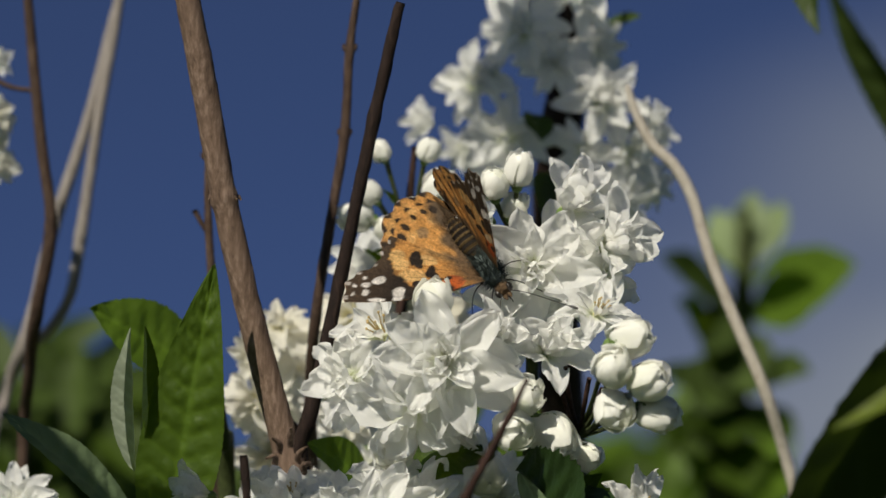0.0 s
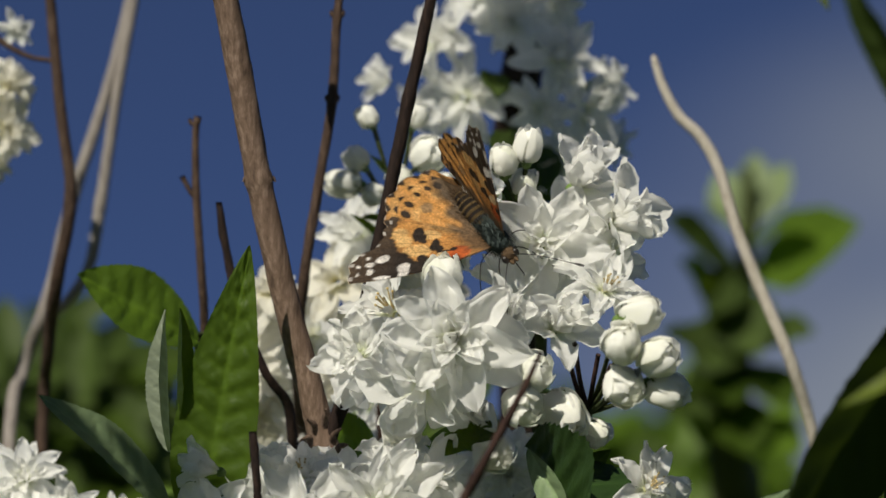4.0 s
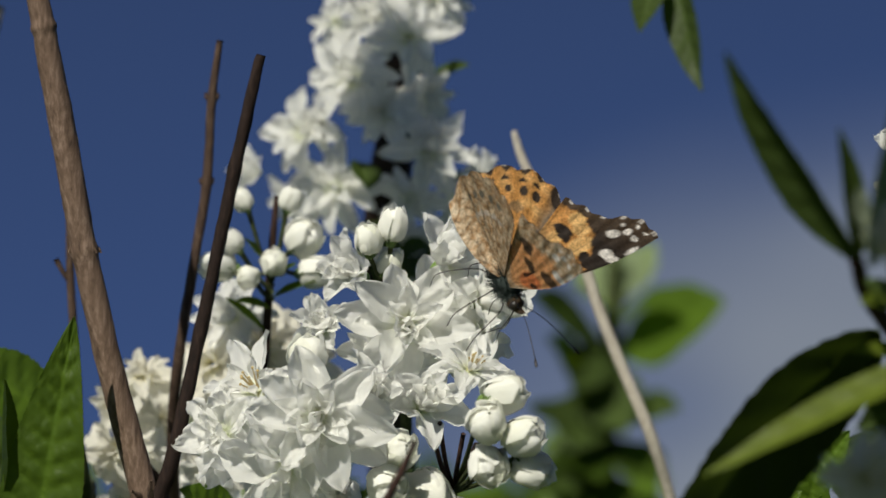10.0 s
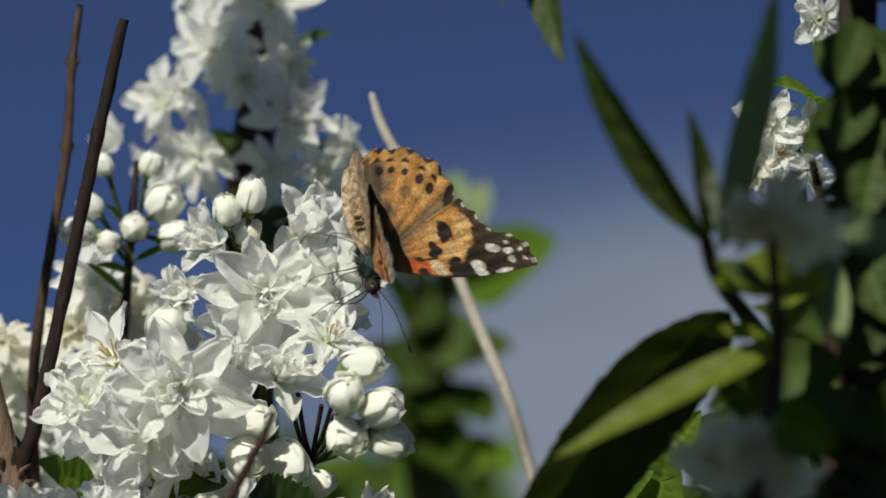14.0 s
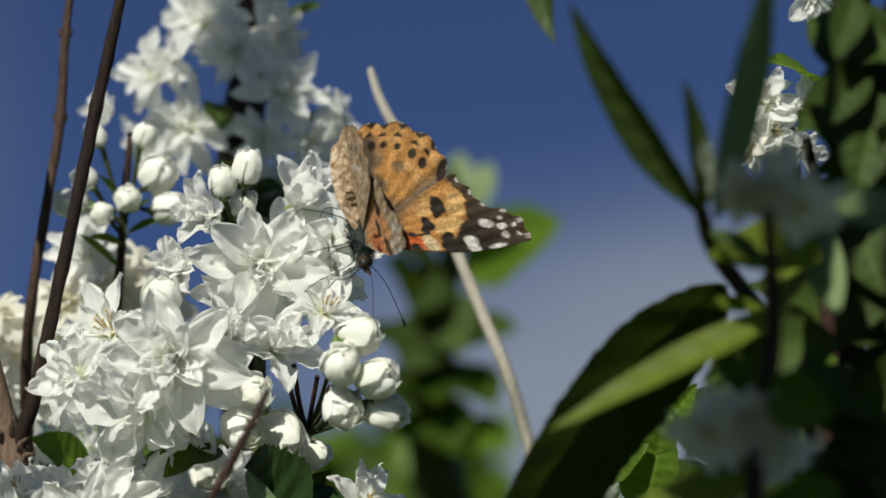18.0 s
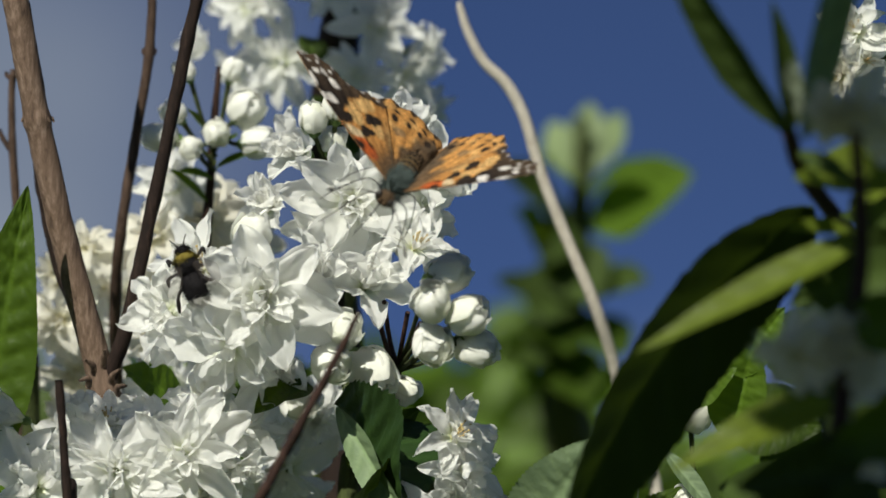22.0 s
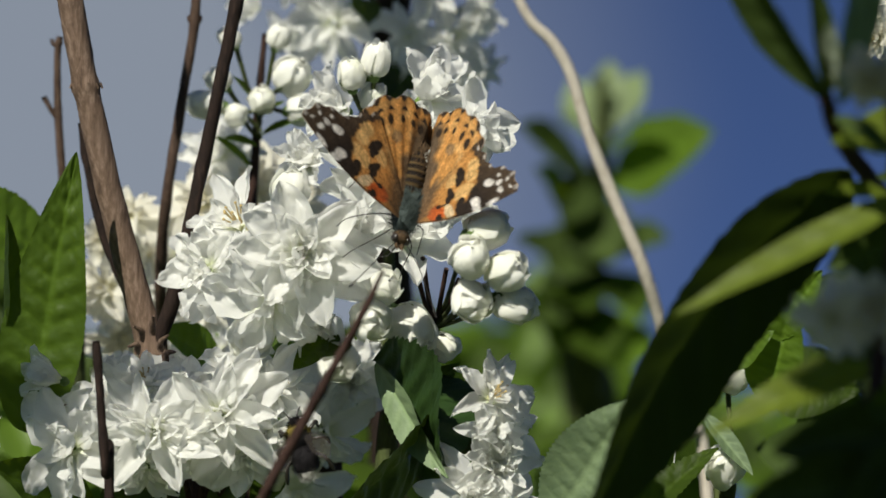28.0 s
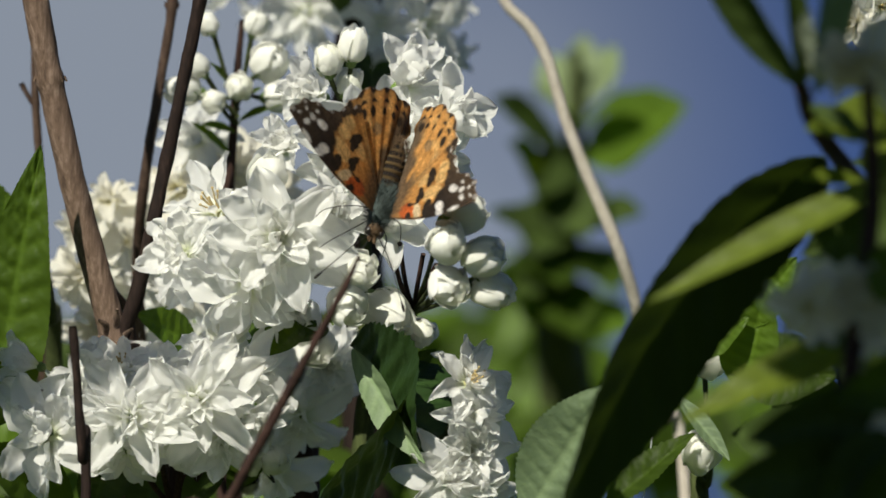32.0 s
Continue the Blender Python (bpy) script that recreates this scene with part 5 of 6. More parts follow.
def two_sided(name, nu, nv, shape, colour, fore):
    top, low, ctop, clow = [], [], [], []
    for i in range(nu):
        for j in range(nv):
            u, v = i / (nu - 1), j / (nv - 1)
            p = Vector(shape(u, v))
            top.append(p + Vector((0, 0, 0.00008)))
            low.append(p - Vector((0, 0, 0.00008)))
            ctop.append(colour(u, v))
            clow.append(under_colour(u, v, fore))
    f = lattice(nu, nv)
    n = len(top)
    faces = [q[::-1] for q in f] + [tuple(n + i for i in q) for q in f]
    return surface(name, top + low, faces, WING, pattern=np.array(ctop + clow))


def fore_shape(u, v):
    """Left forewing, hinge at the origin: x forward, y outward."""
    mm = 0.00106
    lead = Vector((1.6 * math.sin(math.pi * min(u * 1.02, 1)) - 0.8 * u ** 4, 29.8 * u))
    trail = Vector((-2.6 - 10.4 * u ** 0.9, 0.8 + 14.2 * u))
    p = lead.lerp(trail, v)
    out = Vector((-0.62, 0.78))
    p += out * u ** 6 * (2.2 * math.sin(math.pi * min(1, v * 1.7)) - 0.9 * math.sin(math.pi * v) ** 4 + 0.32 * math.sin(v * 34))
    return (p.x * mm, p.y * mm, (0.7 * math.sin(math.pi * u) * (1 - v) + 0.10 * math.sin(v * 38 + u) * u + 0.7 * u * v * (1 - v)) * mm)


def hind_shape(r, a):
    mm = 0.00106
    w = radians(119 + 75 * a)          # from the leading edge round to the body
    flap = max(0, a - 0.82) / 0.18 * math.sin(math.pi * min(1, r * 0.95)) ** 0.5          # the inner margin folds down beside the abdomen
    reach = 17.8 + 3.0 * math.sin(math.pi * min(1, a * 1.05)) ** 0.8 - 2.0 * max(0, a - 0.8) * 5 * 0.6 - 1.6 * max(0, 1 - a / 0.14)
    reach *= 1 + 0.045 * (abs(math.sin(a * 4.5 * math.pi)) - 0.5) * r ** 8
    x, y = math.cos(w) * reach * r - 1.5, math.sin(w) * reach * r + 0.3
    return (x * mm, y * mm, (-0.95 * r - 0.1 + 0.8 * r * math.sin(math.pi * a) * 0.5 + 0.14 * math.sin(a * 42) * r - 3.0 * flap) * mm)


def mirrored(me, name):
    out = me.copy()
    out.name = name
    for v in out.vertices:
        v.co.y = -v.co.y
    out.flip_normals()
    return out


def ellipsoid(name, radii, material, seed=0, lump=0.1, us=20, vs=24):
    verts = []
    for i in range(us):
        t = math.pi * (i + 0.02) / (us - 0.96)
        for j in range(vs):
            w = 2 * math.pi * j / vs
            d = Vector((math.cos(t), math.sin(t) * math.cos(w), math.sin(t) * math.sin(w)))
            k = 1 + lump * noise.noise(d * 2.3 + Vector((seed, 0, 0)))
            verts.append((d.x * radii[0] * k, d.y * radii[1] * k, d.z * radii[2] * k))
    return surface(name, verts, lattice(us, vs, True), material)


def fur(name, radii, count, length, material, seed):
    """Short hairs over an ellipsoid, leaning back, as thin blades in one mesh."""
    rng = random.Random(seed)
    verts, faces = [], []
    for _ in range(count):
        d = Vector((rng.gauss(0, 1), rng.gauss(0, 1), rng.gauss(0, 1))).normalized()
        p = Vector((d.x * radii[0], d.y * radii[1], d.z * radii[2]))
        tip = p + (d + Vector((-0.6, rng.uniform(-.4, .4), rng.uniform(-.2, .5)))).normalized() * length * rng.uniform(.5, 1.2)
        s = d.orthogonal().normalized() * length * 0.045
        k = len(verts)
        verts += [p + s, p - s, tip]
        faces.append((k, k + 1, k + 2))
    return surface(name, verts, faces, material, smooth=False)


def flight_pose(row):
    t, gx, gy, far, rx, ry, rz = row
    return pose(*site(gx, gy, far), rx, ry, rz)


def wing_pose(side, row, hind=False):
    """A wing raised and swept back as the row says; the hindwing follows the sweep a little."""
    raise_, swept = (row[1], row[3]) if side > 0 else (row[2], row[4])
    lift = pose(0.0042 - 0.0006 * hind, side * 0.0014, 0.0012 - 0.0001 * hind, side * raise_, 0, 0)
    return lift @ pose(0, 0, 0, 0, 0, side * swept * (0.50 if hind else 1.0))


FLIGHT = [
    (0, 869, 421, 0.985, 93.5, 54.3, -11.3), (2, 873, 415, 0.985, 66.4, 56.3, -40.2), (4, 865, 408, 0.985, 75.9, 50.6, -26.8), (6.5, 867, 404, 0.985, 61.9, 22.8, -34.2),
    (7, 909, 376, 0.985, 65.3, 24.0, -31.5), (7.5, 928, 388, 0.980, 61.2, 20.0, -31.3), (8, 959, 378, 0.962, 66.2, -13.0, -17.1), (8.5, 1021, 339, 0.958, 67.1, -7.0, -4.5),
    (9, 1076, 350, 0.965, 51.9, 20.6, 4.6), (9.5, 1100, 352, 0.960, 54.4, 20.6, 12.9), (10, 1123, 355, 0.955, 49.5, 63.0, 15.5), (10.5, 1127, 355, 0.955, 50.7, 64.9, 20.8),
    (11, 1134, 371, 0.955, 66.1, 71.4, 38.5), (12, 1141, 377, 0.955, 80.4, 77.2, 57.4), (13, 1135, 370, 0.955, 76.3, 74.9, 56.3), (14, 1142, 368, 0.955, 79.0, 74.6, 58.1),
    (17, 1138, 366, 0.955, 84.6, 72.9, 58.7), (19, 1136, 355, 0.955, 71.5, 73.6, 50.6), (19.5, 1131, 344, 0.955, 62.1, 70.2, 36.2), (20, 1120, 367, 0.938, -37.6, 55.5, -83.5),
    (20.5, 1105, 389, 0.935, -35.5, 44.0, -81.1), (21, 1076, 395, 0.932, -34.1, 49.1, -95.6), (21.5, 1045, 394, 0.930, -46.2, 39.1, -101.8), (22, 1047, 413, 0.930, -55.5, 40.5, -120.0),
    (22.5, 1031, 418, 0.930, -52.4, 42.2, -113.0), (23, 1064, 456, 0.930, -41.4, 49.5, -112.3), (23.5, 1031, 459, 0.948, -28.7, 64.8, -117.1), (24, 1019, 482, 0.955, -25.2, 61.5, -110.3),
    (24.5, 1001, 487, 0.955, -22.0, 64.6, -111.7), (25, 1000, 509, 0.955, -23.8, 66.5, -116.4), (27.5, 1002, 509, 0.955, -107.5, 74.4, 181.7), (28, 999, 520, 0.955, -100.4, 77.5, 195.5),
    (28.5, 1002, 506, 0.955, -100.5, 76.3, 195.9), (29, 994, 528, 0.955, -96.6, 76.4, 201.1), (30, 1013, 513, 0.955, -94.5, 76.2, 198.4), (31, 999, 519, 0.955, -99.6, 75.0, 191.8),
    (32, 998, 534, 0.955, -105.2, 73.6, 184.2)]
FLAPS = [
    (0, 71, 38, 13, 14), (2, 66, 36, 4, 2), (4, 75, 28, 9, 9), (6.5, 48, 27, 26, 17), (7, 61, 29, 18, 13), (7.5, 44, 31, 31, 30),
    (8, 44, 42, 0, 38), (8.5, 40, 46, -6, 9), (9, 25, 26, -11, -7), (9.5, 24, 66, 1, 0), (10, 42, 53, -7, -13), (10.5, 43, 42, -9, -13),
    (11, 46, 36, -9, -12), (12, 57, 31, -6, -11), (13, 65, 18, -7, -10), (14, 62, 24, -8, -7), (17, 54, 44, -8, 1), (19, 74, 23, -10, -11),
    (19.5, 55, 29, -5, -5), (20, 47, 49, -3, -14), (20.5, 53, 49, -3, -12), (21, 60, 38, -12, -12), (21.5, 53, 3, -16, -9), (22, 59, 1, -11, 21),
    (22.5, 68, 7, -16, 6), (23, 70, 40, -10, 3), (23.5, 55, 46, -3, -2), (24, 46, 38, -10, -10), (24.5, 48, 33, -10, -8), (25, 55, 44, -12, -2),
    (27.5, 85, 19, 0, 14), (28, 79, 17, 3, 17), (28.5, 81, 12, -4, 11), (29, 84, 12, -2, 12), (30, 83, 17, -7, 7), (31, 82, 26, -2, 11),
    (32, 78, 30, -1, 14)]
butterfly = new("butterfly")
butterfly.empty_display_size = 0.01
butterfly.matrix_basis = SPOT[butterfly] = flight_pose(FLIGHT[0])
tagged(butterfly, "orange butterfly with black and white wing tips feeding on flowers", "butterfly")
B = SPOT[butterfly]
fore_left_mesh = two_sided("forewing", 90, 64, fore_shape, fore_colour, True)
hind_left_mesh = two_sided("hindwing", 64, 84, hind_shape, hind_colour, False)
fore_left = part("forewing", fore_left_mesh, None, butterfly, B @ wing_pose(1, FLAPS[0]), "orange forewing with black, white-spotted tip")
fore_right = part("forewing", mirrored(fore_left_mesh, "forewing"), None, butterfly, B @ wing_pose(-1, FLAPS[0]), "orange forewing with black, white-spotted tip")
hind_left = part("hindwing", hind_left_mesh, None, butterfly, B @ wing_pose(1, FLAPS[0], True), "scalloped orange hindwing with a row of black spots")
hind_right = part("hindwing", mirrored(hind_left_mesh, "hindwing"), None, butterfly, B @ wing_pose(-1, FLAPS[0], True), "scalloped orange hindwing with a row of black spots")
thorax = part("thorax", ellipsoid("thorax", (.0040, .0024, .0024), FUR, 1), None, butterfly, B @ pose(.0022, 0, .0004), "blue-grey furry thorax")
part("fur", fur("fur", (.0040, .0024, .0024), 1500, .0020, FUR, 1), None, thorax, B @ pose(.0022, 0, .0004), kind="stuff")


def abdomen_mesh():
    verts, faces = [], []
    n, sides = 40, 18
    for i in range(n):
        s = i / (n - 1)
        r = 0.0024 * (math.sin(math.pi * (0.12 + 0.84 * s ** 0.9)) ** 0.6) * (1 + 0.07 * math.cos(s * 8 * 2 * math.pi))
        for j in range(sides):
            w = 2 * math.pi * j / sides
            verts.append((-0.0103 * s, r * math.cos(w), r * math.sin(w) * 0.95 - 0.0004 * s))
    return surface("abdomen", verts, lattice(n, sides, True), banded())


def banded():
    m, nt, b = blank("abdomen_bands", 0.85, 0.15)
    tc = nt.nodes.new("ShaderNodeTexCoord")
    w = nt.nodes.new("ShaderNodeTexWave")
    w.bands_direction = "X"
    for key, value in (("Scale", 210.0), ("Distortion", 1.2), ("Detail", 2.0)):
        w.inputs[key].default_value = value
    nt.links.new(tc.outputs["Object"], w.inputs[0])
    nt.links.new(ramp(nt, w.outputs["Fac"], [(0.45, (0.012, 0.009, 0.007)), (0.9, (0.075, 0.050, 0.022))]).outputs[0], b.inputs["Base Color"])
    relief(nt, b, grain(nt, 2500), 0.5, 0.0003)
    return m


abdomen = part("abdomen", abdomen_mesh(), None, butterfly, B @ pose(-.0010, 0, .0002), "dark abdomen with narrow ochre bands")
part("fur", fur("fur", (.0052, .0026, .0016), 700, .0018, FURBROWN, 2), None, abdomen, B @ pose(-.0065, 0, .0001), kind="stuff")
head = part("head", ellipsoid("head", (.0014, .0017, .0015), FURBROWN, 3, 0.15), None, butterfly, B @ pose(.0072, 0, .0001))
part("fur", fur("fur", (.0014, .0017, .0015), 260, .0009, FURBROWN, 4), None, head, B @ pose(.0072, 0, .0001), kind="stuff")
for s in (1, -1):
    part("eye", ellipsoid("eye", (.0009, .0007, .001), CHITIN, 5, 0.0), None, head, B @ pose(.0077, s * .0013, .0003), "dark round eye")
    a = [Vector((.008, s * .0006, .0008)), Vector((.0125, s * .0040, .0024)), Vector((.0195, s * .0085, .0030))]
    ant = part("antenna", tube("antenna", a, [.0001, .00008, .0001], CHITIN, n=16, sides=6), None, butterfly, B, "thin black antenna")
    part("club", tube("club", [a[2], Vector((.0204, s * .0091, .0030)), Vector((.0212, s * .0096, .0030))], [.00014, .0003, .00022], CHITIN, n=10, sides=8), None, ant, B, "knobbed tip")
    for k, (x0, fx, fy) in enumerate(((.0052, .0100, .0055), (.0030, .0042, .0080), (.0010, -.0042, .0072))):
        leg = [Vector((x0, s * .0012, -.0014)), Vector((x0 + (fx - x0) * .5, s * fy * .62, -.0016)), Vector((fx, s * fy, -.0082)), Vector((fx + .0016, s * (fy + .0010), -.0108))]
        part("leg", tube("leg", leg, [.00014, .00012, .0001, .00008], CHITIN, n=16, sides=6), None, butterfly, B, "thin jointed leg")
    part("palp", tube("palp", [Vector((.0080, s * .0004, -.0004)), Vector((.0092, s * .0005, .0003)), Vector((.0100, s * .0005, .0009))], [.0005, .0005, .0001], FURBROWN, n=8, sides=7), None, head, B)
part("proboscis", tube("proboscis", [Vector((.0084, 0, -.0008)), Vector((.0102, 0, -.0040)), Vector((.0094, 0, -.0095))], [.00014, .00011, .00008], CHITIN, n=14, sides=6), None, butterfly, B, "thin proboscis reaching into the flower")

# ---- bumblebee ----
BEE = [(0, 60, 1005, 1.02), (18.6, 60, 1005, 1.02), (19.4, 160, 800, .96), (20.2, 640, 560, .94), (20.5, 782, 588, .955), (21, 792, 629, .95), (21.5, 790, 640, .95), (22, 682, 582, .965),
       (22.5, 638, 645, .965), (23, 633, 632, .965), (23.5, 614, 618, .965), (24, 620, 630, .965), (24.5, 592, 706, .965), (25, 562, 692, .968), (25.5, 575, 740, .968), (26.4, 690, 860, .93), (27.5, 831, 945, .962),
       (28, 812, 958, .962), (28.5, 735, 931, .962), (29, 768, 940, .992), (29.5, 760, 985, 1.0), (30.2, 745, 1010, 1.0), (32, 745, 1010, 1.0)]
BEE_TURN = [(0, 0), (19.4, 0), (20.5, 50), (21.5, 60), (22, 110), (22.5, 112), (23, 60), (24, 20), (25.5, -20), (27.5, 40), (28.5, 170), (29, 110), (32, 110)]


def bee_pose(t, gx, gy, far):
    a = float(np.interp(t, [q[0] for q in BEE_TURN], [q[1] for q in BEE_TURN]))
    f = way(math.cos(radians(a)), math.sin(radians(a)), -.25)
    return Matrix.Translation(site(gx, gy, far)) @ frame_of(f, way(-.2, .35, .9))


bee = new("bumblebee")
bee.empty_display_size = 0.01
bee.matrix_basis = SPOT[bee] = bee_pose(*BEE[0])
tagged(bee, "black bumblebee with a yellow collar and pale tail", "bumblebee")
Q = SPOT[bee]
SMALL = Matrix.Scale(0.66, 4)
for name, at, radii, material, label in (("thorax", (.0035, 0, .0005), (.0036, .0036, .0033), BEEBLACK, "black furry thorax"), ("abdomen", (-.0032, 0, 0), (.0050, .0040, .0038), BEEBLACK, "black furry abdomen"),
                                  ("collar", (.0055, 0, .0008), (.0019, .0033, .0030), BEEYELLOW, "yellow collar"), ("tail", (-.0072, 0, -.0002), (.0018, .0024, .0023), BEEWHITE, "greyish-white tail"), ("head", (.0082, 0, -.0006), (.0018, .0020, .0021), BEEBLACK, "")):
    ob = part(name, ellipsoid(name, radii, material, 6), None, bee, Q @ SMALL @ pose(*at), label)
    part("fur", fur("fur", radii, 900, .0016, material, 7), None, ob, Q @ SMALL @ pose(*at), kind="stuff")
for s in (1, -1):
    part("wing", surface("wing", [(0, 0, 0), (.001, s * .0035, .0002), (-.003, s * .0075, .0005), (-.0075, s * .0070, .0008), (-.0090, s * .0045, .0007), (-.005, s * .0015, .0003)], [(0, 1, 2, 3, 4, 5)], MEMBRANE), None, bee, Q @ SMALL @ pose(.003, s * .0015, .0033), "smoky clear wing")
    part("antenna", tube("antenna", [Vector((.0095, s * .0008, .0006)), Vector((.0112, s * .0018, .0015)), Vector((.0126, s * .0026, .0006))], [.0002, .00018, .0002], CHITIN, n=8, sides=6), None, bee, Q @ SMALL)
    for x0, fx, fy, fz in ((.005, .008, .0055, -.0045), (.003, .0022, .0075, -.0045), (.000, -.0065, .0070, -.0035)):
        part("leg", tube("leg", [Vector((x0, s * .002, -.0025)), Vector(((x0 + fx) / 2, s * fy * .8, -.002)), Vector((fx, s * fy, fz)), Vector((fx - .0016, s * fy * 1.05, fz - .001))], [.0005, .0005, .0007, .0003], CHITIN, n=12, sides=6), None, bee, Q @ SMALL, "black bristly leg")

# ---- sway in the wind, in grid steps right and down ----
SHOOT_SWAY = [
    (0, -45, -9), (0.5, 44, -36), (1, 55, -44), (1.5, -42, -20), (2, -103, 9), (2.5, -16, -5), (3, 19, -17), (3.5, -52, 0),
    (4, 0, 0), (4.5, -77, 9), (6.5, -88, 0), (7, -48, -4), (7.5, -46, 2), (8, -90, 2), (8.5, -59, -4), (9, -36, -4),
    (9.5, -80, 0), (10, -66, 3), (10.5, -39, -1), (11.5, -58, -4), (13, -58, -6), (14.5, -56, -10), (16.5, -54, -14), (17, -36, -14), (17.5, -44, -12), (18, -49, -16), (18.5, -46, -16),
    (19, -46, -18), (19.5, -48, -17), (20, -52, -13), (20.5, -50, -15), (21, -48, -14), (21.5, -54, -16), (22, -48, -13), (22.5, -30, -10),
    (23, -44, -12), (23.5, -66, -9), (24, -56, -5), (24.5, -18, -8), (25, -32, -6), (25.5, -42, -3), (27.5, -54, 5), (28, -28, -4),
    (28.5, -56, -3), (29, -48, 3), (29.5, -41, -3), (30, -55, -4), (30.5, -51, 5), (31, -53, 8), (31.5, -45, 2), (32, -50, 10)]
BACK_SWAY = [
    (0, 38, 18), (0.5, 64, 23), (1, -50, 9), (1.5, -9, 29), (2, -7, 15), (2.5, -7, 20), (3, 48, 18), (3.5, 1, 28),
    (4, 0, 0), (4.5, 22, 19), (6.5, 23, 24), (7, -11, 8), (7.5, 0, 14), (8, 24, 15), (8.5, 8, 21), (9, 9, 24),
    (9.5, 26, 27), (10, 20, 24), (10.5, 10, 24), (11, 29, 24), (11.5, 28, 20), (12, 15, 24), (12.5, 27, 21), (13, 28, 19),
    (13.5, 18, 16), (14, 24, 13), (14.5, 27, 17), (16.5, 24, 0), (17, 28, -3), (17.5, 29, 0), (18, 23, 3), (18.5, 26, 0),
    (19, 29, 0), (19.5, 26, 3), (20, 23, 1), (20.5, 27, 1), (21, 28, 5), (21.5, 21, 3), (22, 19, 10), (22.5, 15, 15),
    (23, 4, 13), (23.5, 26, 9), (24, 21, 13), (24.5, 32, 19), (25, 28, 27), (25.5, 7, 20), (27.5, 10, 21), (28, 34, 21),
    (28.5, 28, 22), (29, 27, 21), (29.5, 27, 17), (30, 30, 21), (30.5, 31, 19), (31, 25, 21), (31.5, 23, 23), (32, 35, 23)]
REAR_SWAY = [
    (0, 92, 32), (0.5, 98, 38), (1, -90, 4), (1.5, 10, 10), (2, 64, 42), (2.5, 15, 12), (3, 65, 20), (3.5, 20, 10),
    (4, 0, 0), (4.5, 22, 26), (6.5, 36, 26), (7, 0, 14), (7.5, 14, 22), (8, 24, 34), (8.5, -2, 24), (9, -8, 35),
    (9.5, 26, 45), (10, 13, 37), (10.5, -7, 42), (11, 26, 43), (11.5, 24, 37), (12, -3, 39), (12.5, 22, 38), (13, 23, 32),
    (13.5, 2, 34), (14, 20, 32), (14.5, 24, 35), (16.5, 12, 19), (17, 24, 17), (17.5, 26, 21), (18, 14, 23), (18.5, 20, 18),
    (19, 29, 23), (19.5, 22, 23), (20, 20, 20), (20.5, 27, 20), (21, 25, 25), (21.5, 20, 24), (22, 20, 31), (22.5, 13, 35),
    (23, 4, 34), (23.5, 27, 30), (24, 17, 30), (24.5, 45, 34), (25, 59, 45), (25.5, 11, 32), (27.5, -7, 32), (28, 47, 30),
    (28.5, 31, 34), (29, 16, 31), (29.5, 35, 27), (30, 41, 33), (30.5, 44, 30), (31, 22, 31), (31.5, 15, 36), (32, 37, 35)]
STICK_SWAY = [
    (0, -30, 10), (0.5, 0, 15), (1, -50, 5), (1.5, -15, 0), (2, -20, 10), (2.5, -33, 13), (3, -9, 0), (3.5, -46, 7),
    (4, 0, 0), (4.5, -25, 3), (9, -12, 1), (10, -5, 10), (10.5, -13, 9), (11, -5, 5), (11.5, 4, 5), (12, -6, 2),
    (12.5, -5, -2), (13, 0, -3), (13.5, -6, -5), (14, -6, -6), (14.5, -2, 0), (16.5, 6, -15), (17, 4, -17), (17.5, 3, -13),
    (18, 2, -11), (18.5, 1, -15), (19, 4, -12), (19.5, 7, -6), (20, 4, -11), (20.5, 2, -15), (21, 6, -7), (21.5, 1, -7),
    (22, -2, -3), (22.5, -6, 3), (23, -22, -2), (23.5, -5, -8), (24, -2, -2), (24.5, -8, -1), (25, -24, 1), (25.5, -16, -2),
    (27.5, 16, -6), (32, 16, -6)]
FAR_SWAY = [
    (0, 9, 26), (0.5, 1, 19), (1, -44, 19), (1.5, 20, 19), (2, -14, 8), (2.5, -40, 3), (3, -34, -12), (3.5, -50, -3),
    (4, -1, -1), (4.5, -11, 28), (9, 16, 8), (9.5, 30, 25), (10, 4, 12), (10.5, -8, 5), (11, -4, -8), (11.5, 16, 1),
    (12, 19, -4), (12.5, 11, -6), (13, -1, -19), (13.5, -14, -22), (14, -40, -42), (14.5, -40, -30), (16.5, -22, -48), (17, -23, -48),
    (17.5, -22, -42), (18, -22, -36), (18.5, 9, -25), (19, 19, -27), (19.5, 37, 8), (20, 10, -21), (20.5, 0, -36), (21, 1, -25),
    (21.5, 39, -8), (22, 48, 1), (22.5, 42, 1), (23, -11, -21), (23.5, -4, -36), (24, -10, -20), (24.5, 1, -31), (25, -36, -32),
    (25.5, -6, -30), (27.5, 7, -2), (28, 18, -4), (28.5, 6, -12), (29, -6, -21), (29.5, -6, -26), (30, -16, -27), (30.5, -10, -41),
    (31, 10, -24), (31.5, -18, -31), (32, 13, -24)]
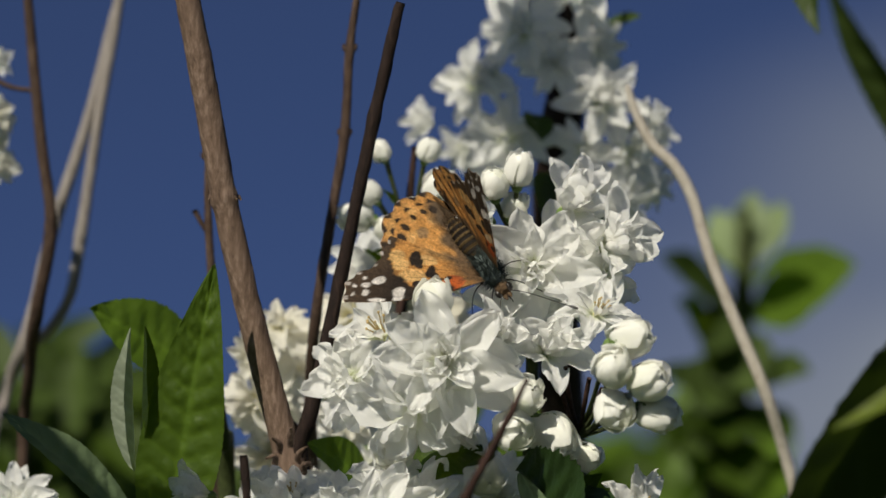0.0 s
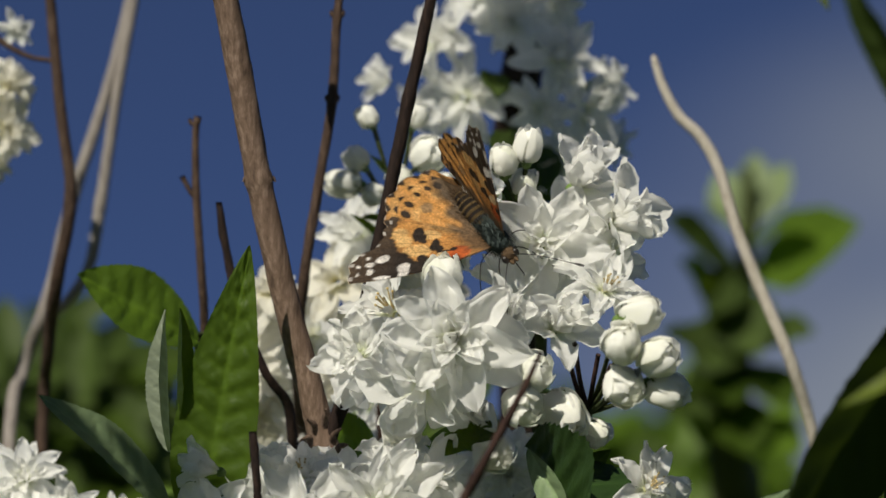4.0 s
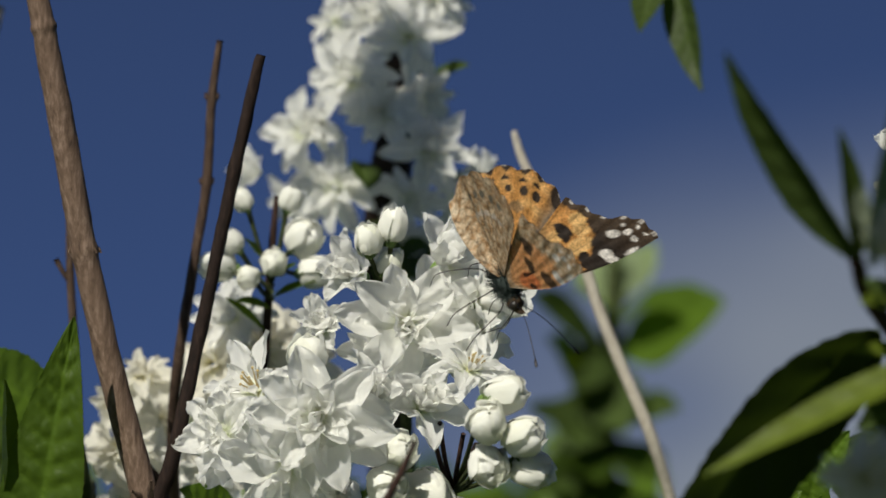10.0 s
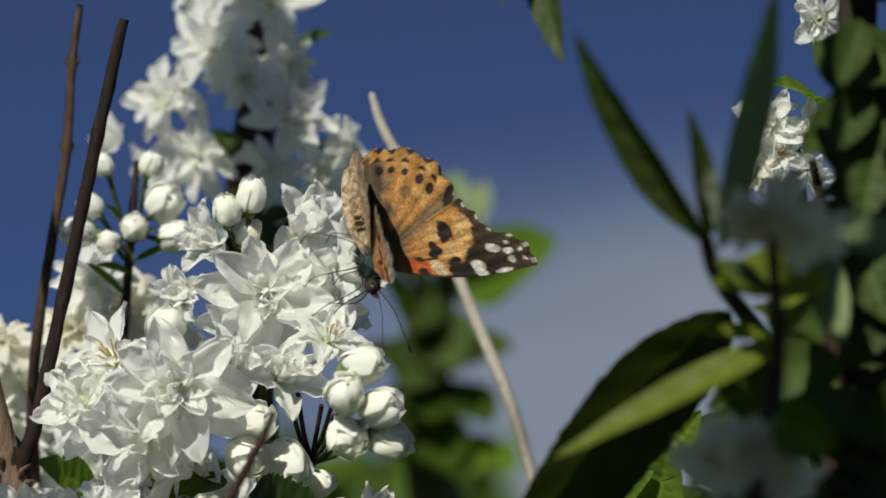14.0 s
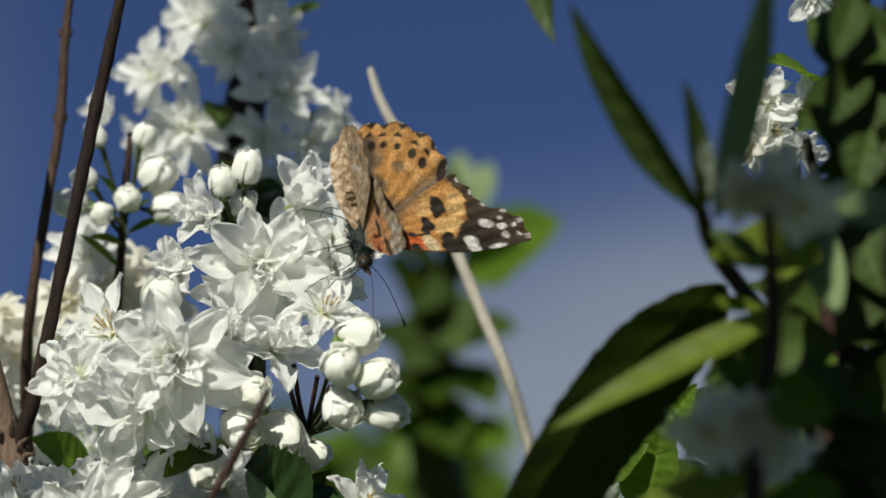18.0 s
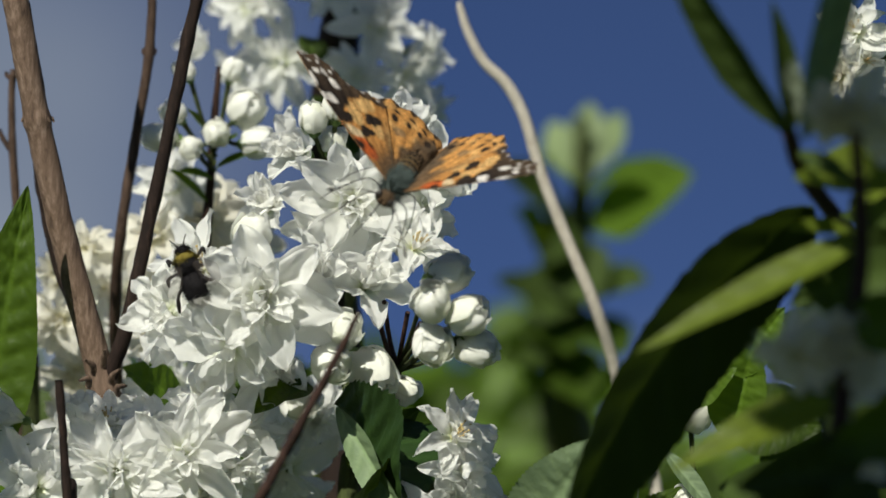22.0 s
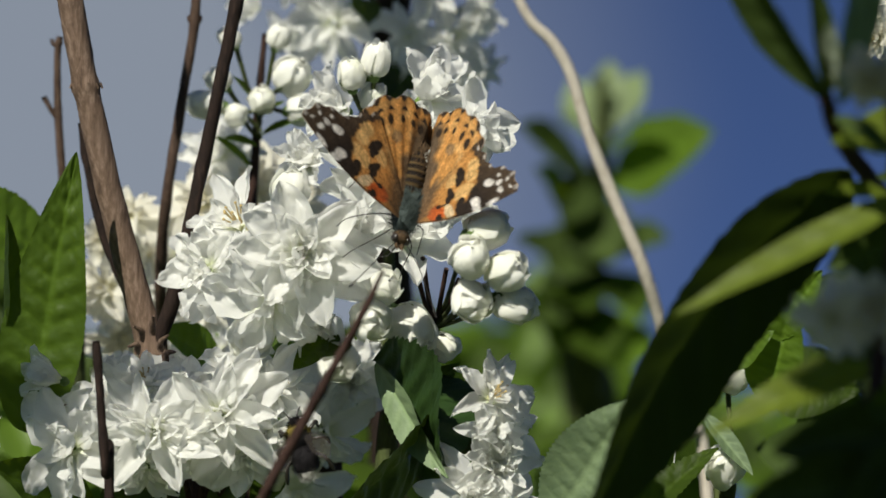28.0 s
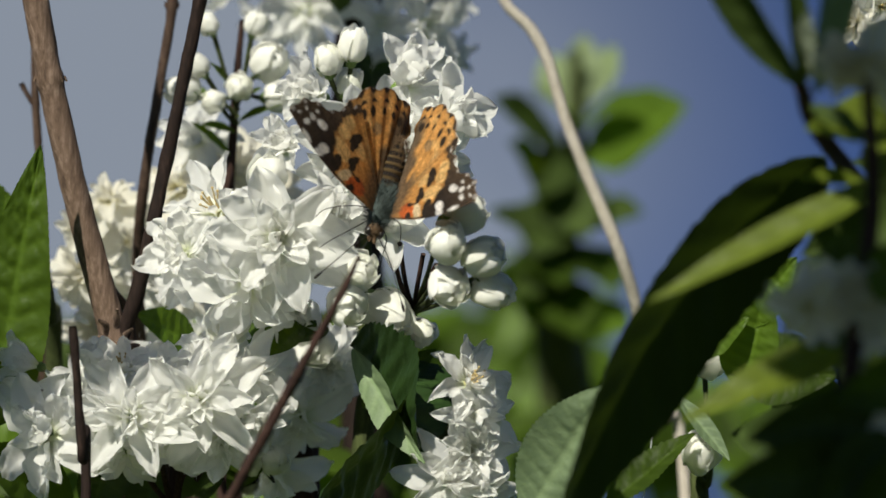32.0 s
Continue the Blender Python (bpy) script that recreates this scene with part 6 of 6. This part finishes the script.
NEAR_SWAY = [
    (0, 16, 1), (10, 16, 1), (10.5, 3, -5), (11, 14, 2), (11.5, -2, -6), (12, 5, -16), (12.5, 9, -10), (13, 2, 0),
    (13.5, 8, 1), (14, 3, 20), (14.5, 3, 14), (16.5, 0, 16), (17, 1, 15), (17.5, 3, 16), (18, 6, 11), (18.5, 2, 18),
    (19, 2, 18), (19.5, 1, 16), (20, 3, 20), (20.5, -4, 23), (21, 0, 13), (21.5, -1, 7), (22, 0, -3), (22.5, 29, 0),
    (23, 19, 2), (23.5, 16, 8), (24, -4, 2), (24.5, 4, -13), (25, -10, -15), (25.5, -16, -14), (27.5, 6, -5), (28, 0, 1),
    (28.5, -4, 5), (29, 2, 0), (29.5, -5, 2), (30, -6, 0), (30.5, -3, 5), (31, -10, 3), (31.5, 6, -2), (32, -4, 4)]
LANCE_SWAY = [
    (0, -40, -47), (8.5, -40, -47), (9, -30, -25), (9.5, 0, -8), (10, 4, -8), (10.5, -10, -17), (11, 1, -8), (11.5, -13, -17),
    (12, -8, -27), (12.5, -2, -19), (13, -11, -9), (13.5, -3, -8), (14, -10, 9), (14.5, -10, 3), (16.5, -13, 5), (17, -12, 5),
    (17.5, -9, 5), (18, -8, -3), (18.5, -11, 6), (19, -8, 9), (19.5, -11, 5), (20, -8, 8), (20.5, -16, 11), (21, -13, 1),
    (21.5, -13, -6), (22, -14, -19), (22.5, 17, -12), (23, 7, -11), (23.5, 2, -5), (24, -15, -10), (24.5, -7, -24), (25, -22, -25),
    (25.5, -29, -25), (27.5, -10, -21), (28, -15, -12), (28.5, -19, -8), (29, -14, -13), (29.5, -20, -11), (30, -23, -13), (30.5, -18, -8),
    (31, -26, -10), (31.5, -9, -14), (32, -17, -6)]
PALE_SWAY = [
    (0, -19, 11), (0.5, -22, 11), (1, -48, 7), (1.5, -5, 6), (2, -17, 13), (2.5, -34, 16), (3, -13, 7), (3.5, -31, 15),
    (4, 0, 0), (4.5, -20, 10), (32, -20, 10)]

HANG_SWAY = [
    (0, -40, -26), (8.5, -39, -26), (9, -47, -12), (9.5, -8, 15), (10, -20, -6), (10.5, -45, -5), (11, -9, 6), (11.5, -12, -6),
    (12, -42, -8), (12.5, -16, -4), (13, -14, -16), (13.5, -36, -12), (14, -14, -5), (14.5, -10, 5), (16.5, -20, -2), (32, -20, -2)]
TWIG_SWAY = [
    (0, -7, 0), (0.5, -4, 0), (1, -38, 6), (1.5, 8, 3), (2, -16, -1), (2.5, -4, 3), (3, -8, 0), (4, 0, -2),
    (4.5, 6, 2), (6.5, 20, 32), (20.5, 20, 32), (22, 20, 18), (23, 18, 13), (25.5, 10, 13), (27.5, -1, 13), (32, -3, 13)]
HEAD_SWAY = [
    (0, -3, -4), (4.5, -3, -4), (6.5, 0, 12), (14.5, 0, 13), (16.5, 3, 2), (20.5, 3, 3), (22, 2, 13), (24.5, 2, 13),
    (25.5, -1, 7), (27.5, 5, 5), (32, 5, 5)]

def sway(ob, far, rows):
    o = SPOT[ob].translation
    walk(ob, [(t, Matrix.Translation(o + RIGHT * size(a, far) - UP * size(b, far))) for t, a, b in rows])


def drift(ob, far, rows):
    walk(ob, [(t, Matrix.Translation(site(gx, gy, far))) for t, gx, gy in rows])


def motions():
    drift(cloud_right, CLOUD_FAR, [(0, 2220, 700), (8, 2180, 800), (13, 1870, 950), (17, 1880, 1000), (20, 1950, 1200), (24, 2300, 1600), (32, 2500, 1700)])
    drift(cloud_left, CLOUD_FAR + 60, [(0, -1900, 500), (13, -1350, 450), (17, -950, 350), (19, -750, 300), (23, -300, 400), (32, 350, 450)])
    sway(shoot, 1.0, SHOOT_SWAY)
    for ob, far in ((budding, 1.06), (thin_stem, 1.05), (twig, 1.06), (dead_twig, 1.03), (wide, 1.04)):
        sway(ob, far, BACK_SWAY)
    sway(rear, 1.14, REAR_SWAY)
    sway(stick, 1.11, STICK_SWAY)
    sway(far_shoot, 1.65, FAR_SWAY)
    for ob in (pale, brown_stem, left_spray):
        sway(ob, 1.1, PALE_SWAY)
    for ob in (near, shaded):
        sway(ob, 0.82, NEAR_SWAY)
    sway(lance, 0.8, LANCE_SWAY)
    sway(hanging, 0.86, HANG_SWAY)
    sway(fg_twig, 0.885, TWIG_SWAY)
    sway(main_head, 1.0, HEAD_SWAY)
    walk(butterfly, [(row[0], flight_pose(row)) for row in FLIGHT])
    for ob, side, hind in ((fore_left, 1, False), (fore_right, -1, False), (hind_left, 1, True), (hind_right, -1, True)):
        walk(ob, [(row[0], wing_pose(side, row, hind)) for row in FLAPS])
    walk(bee, [(row[0], bee_pose(*row)) for row in BEE])


motions()
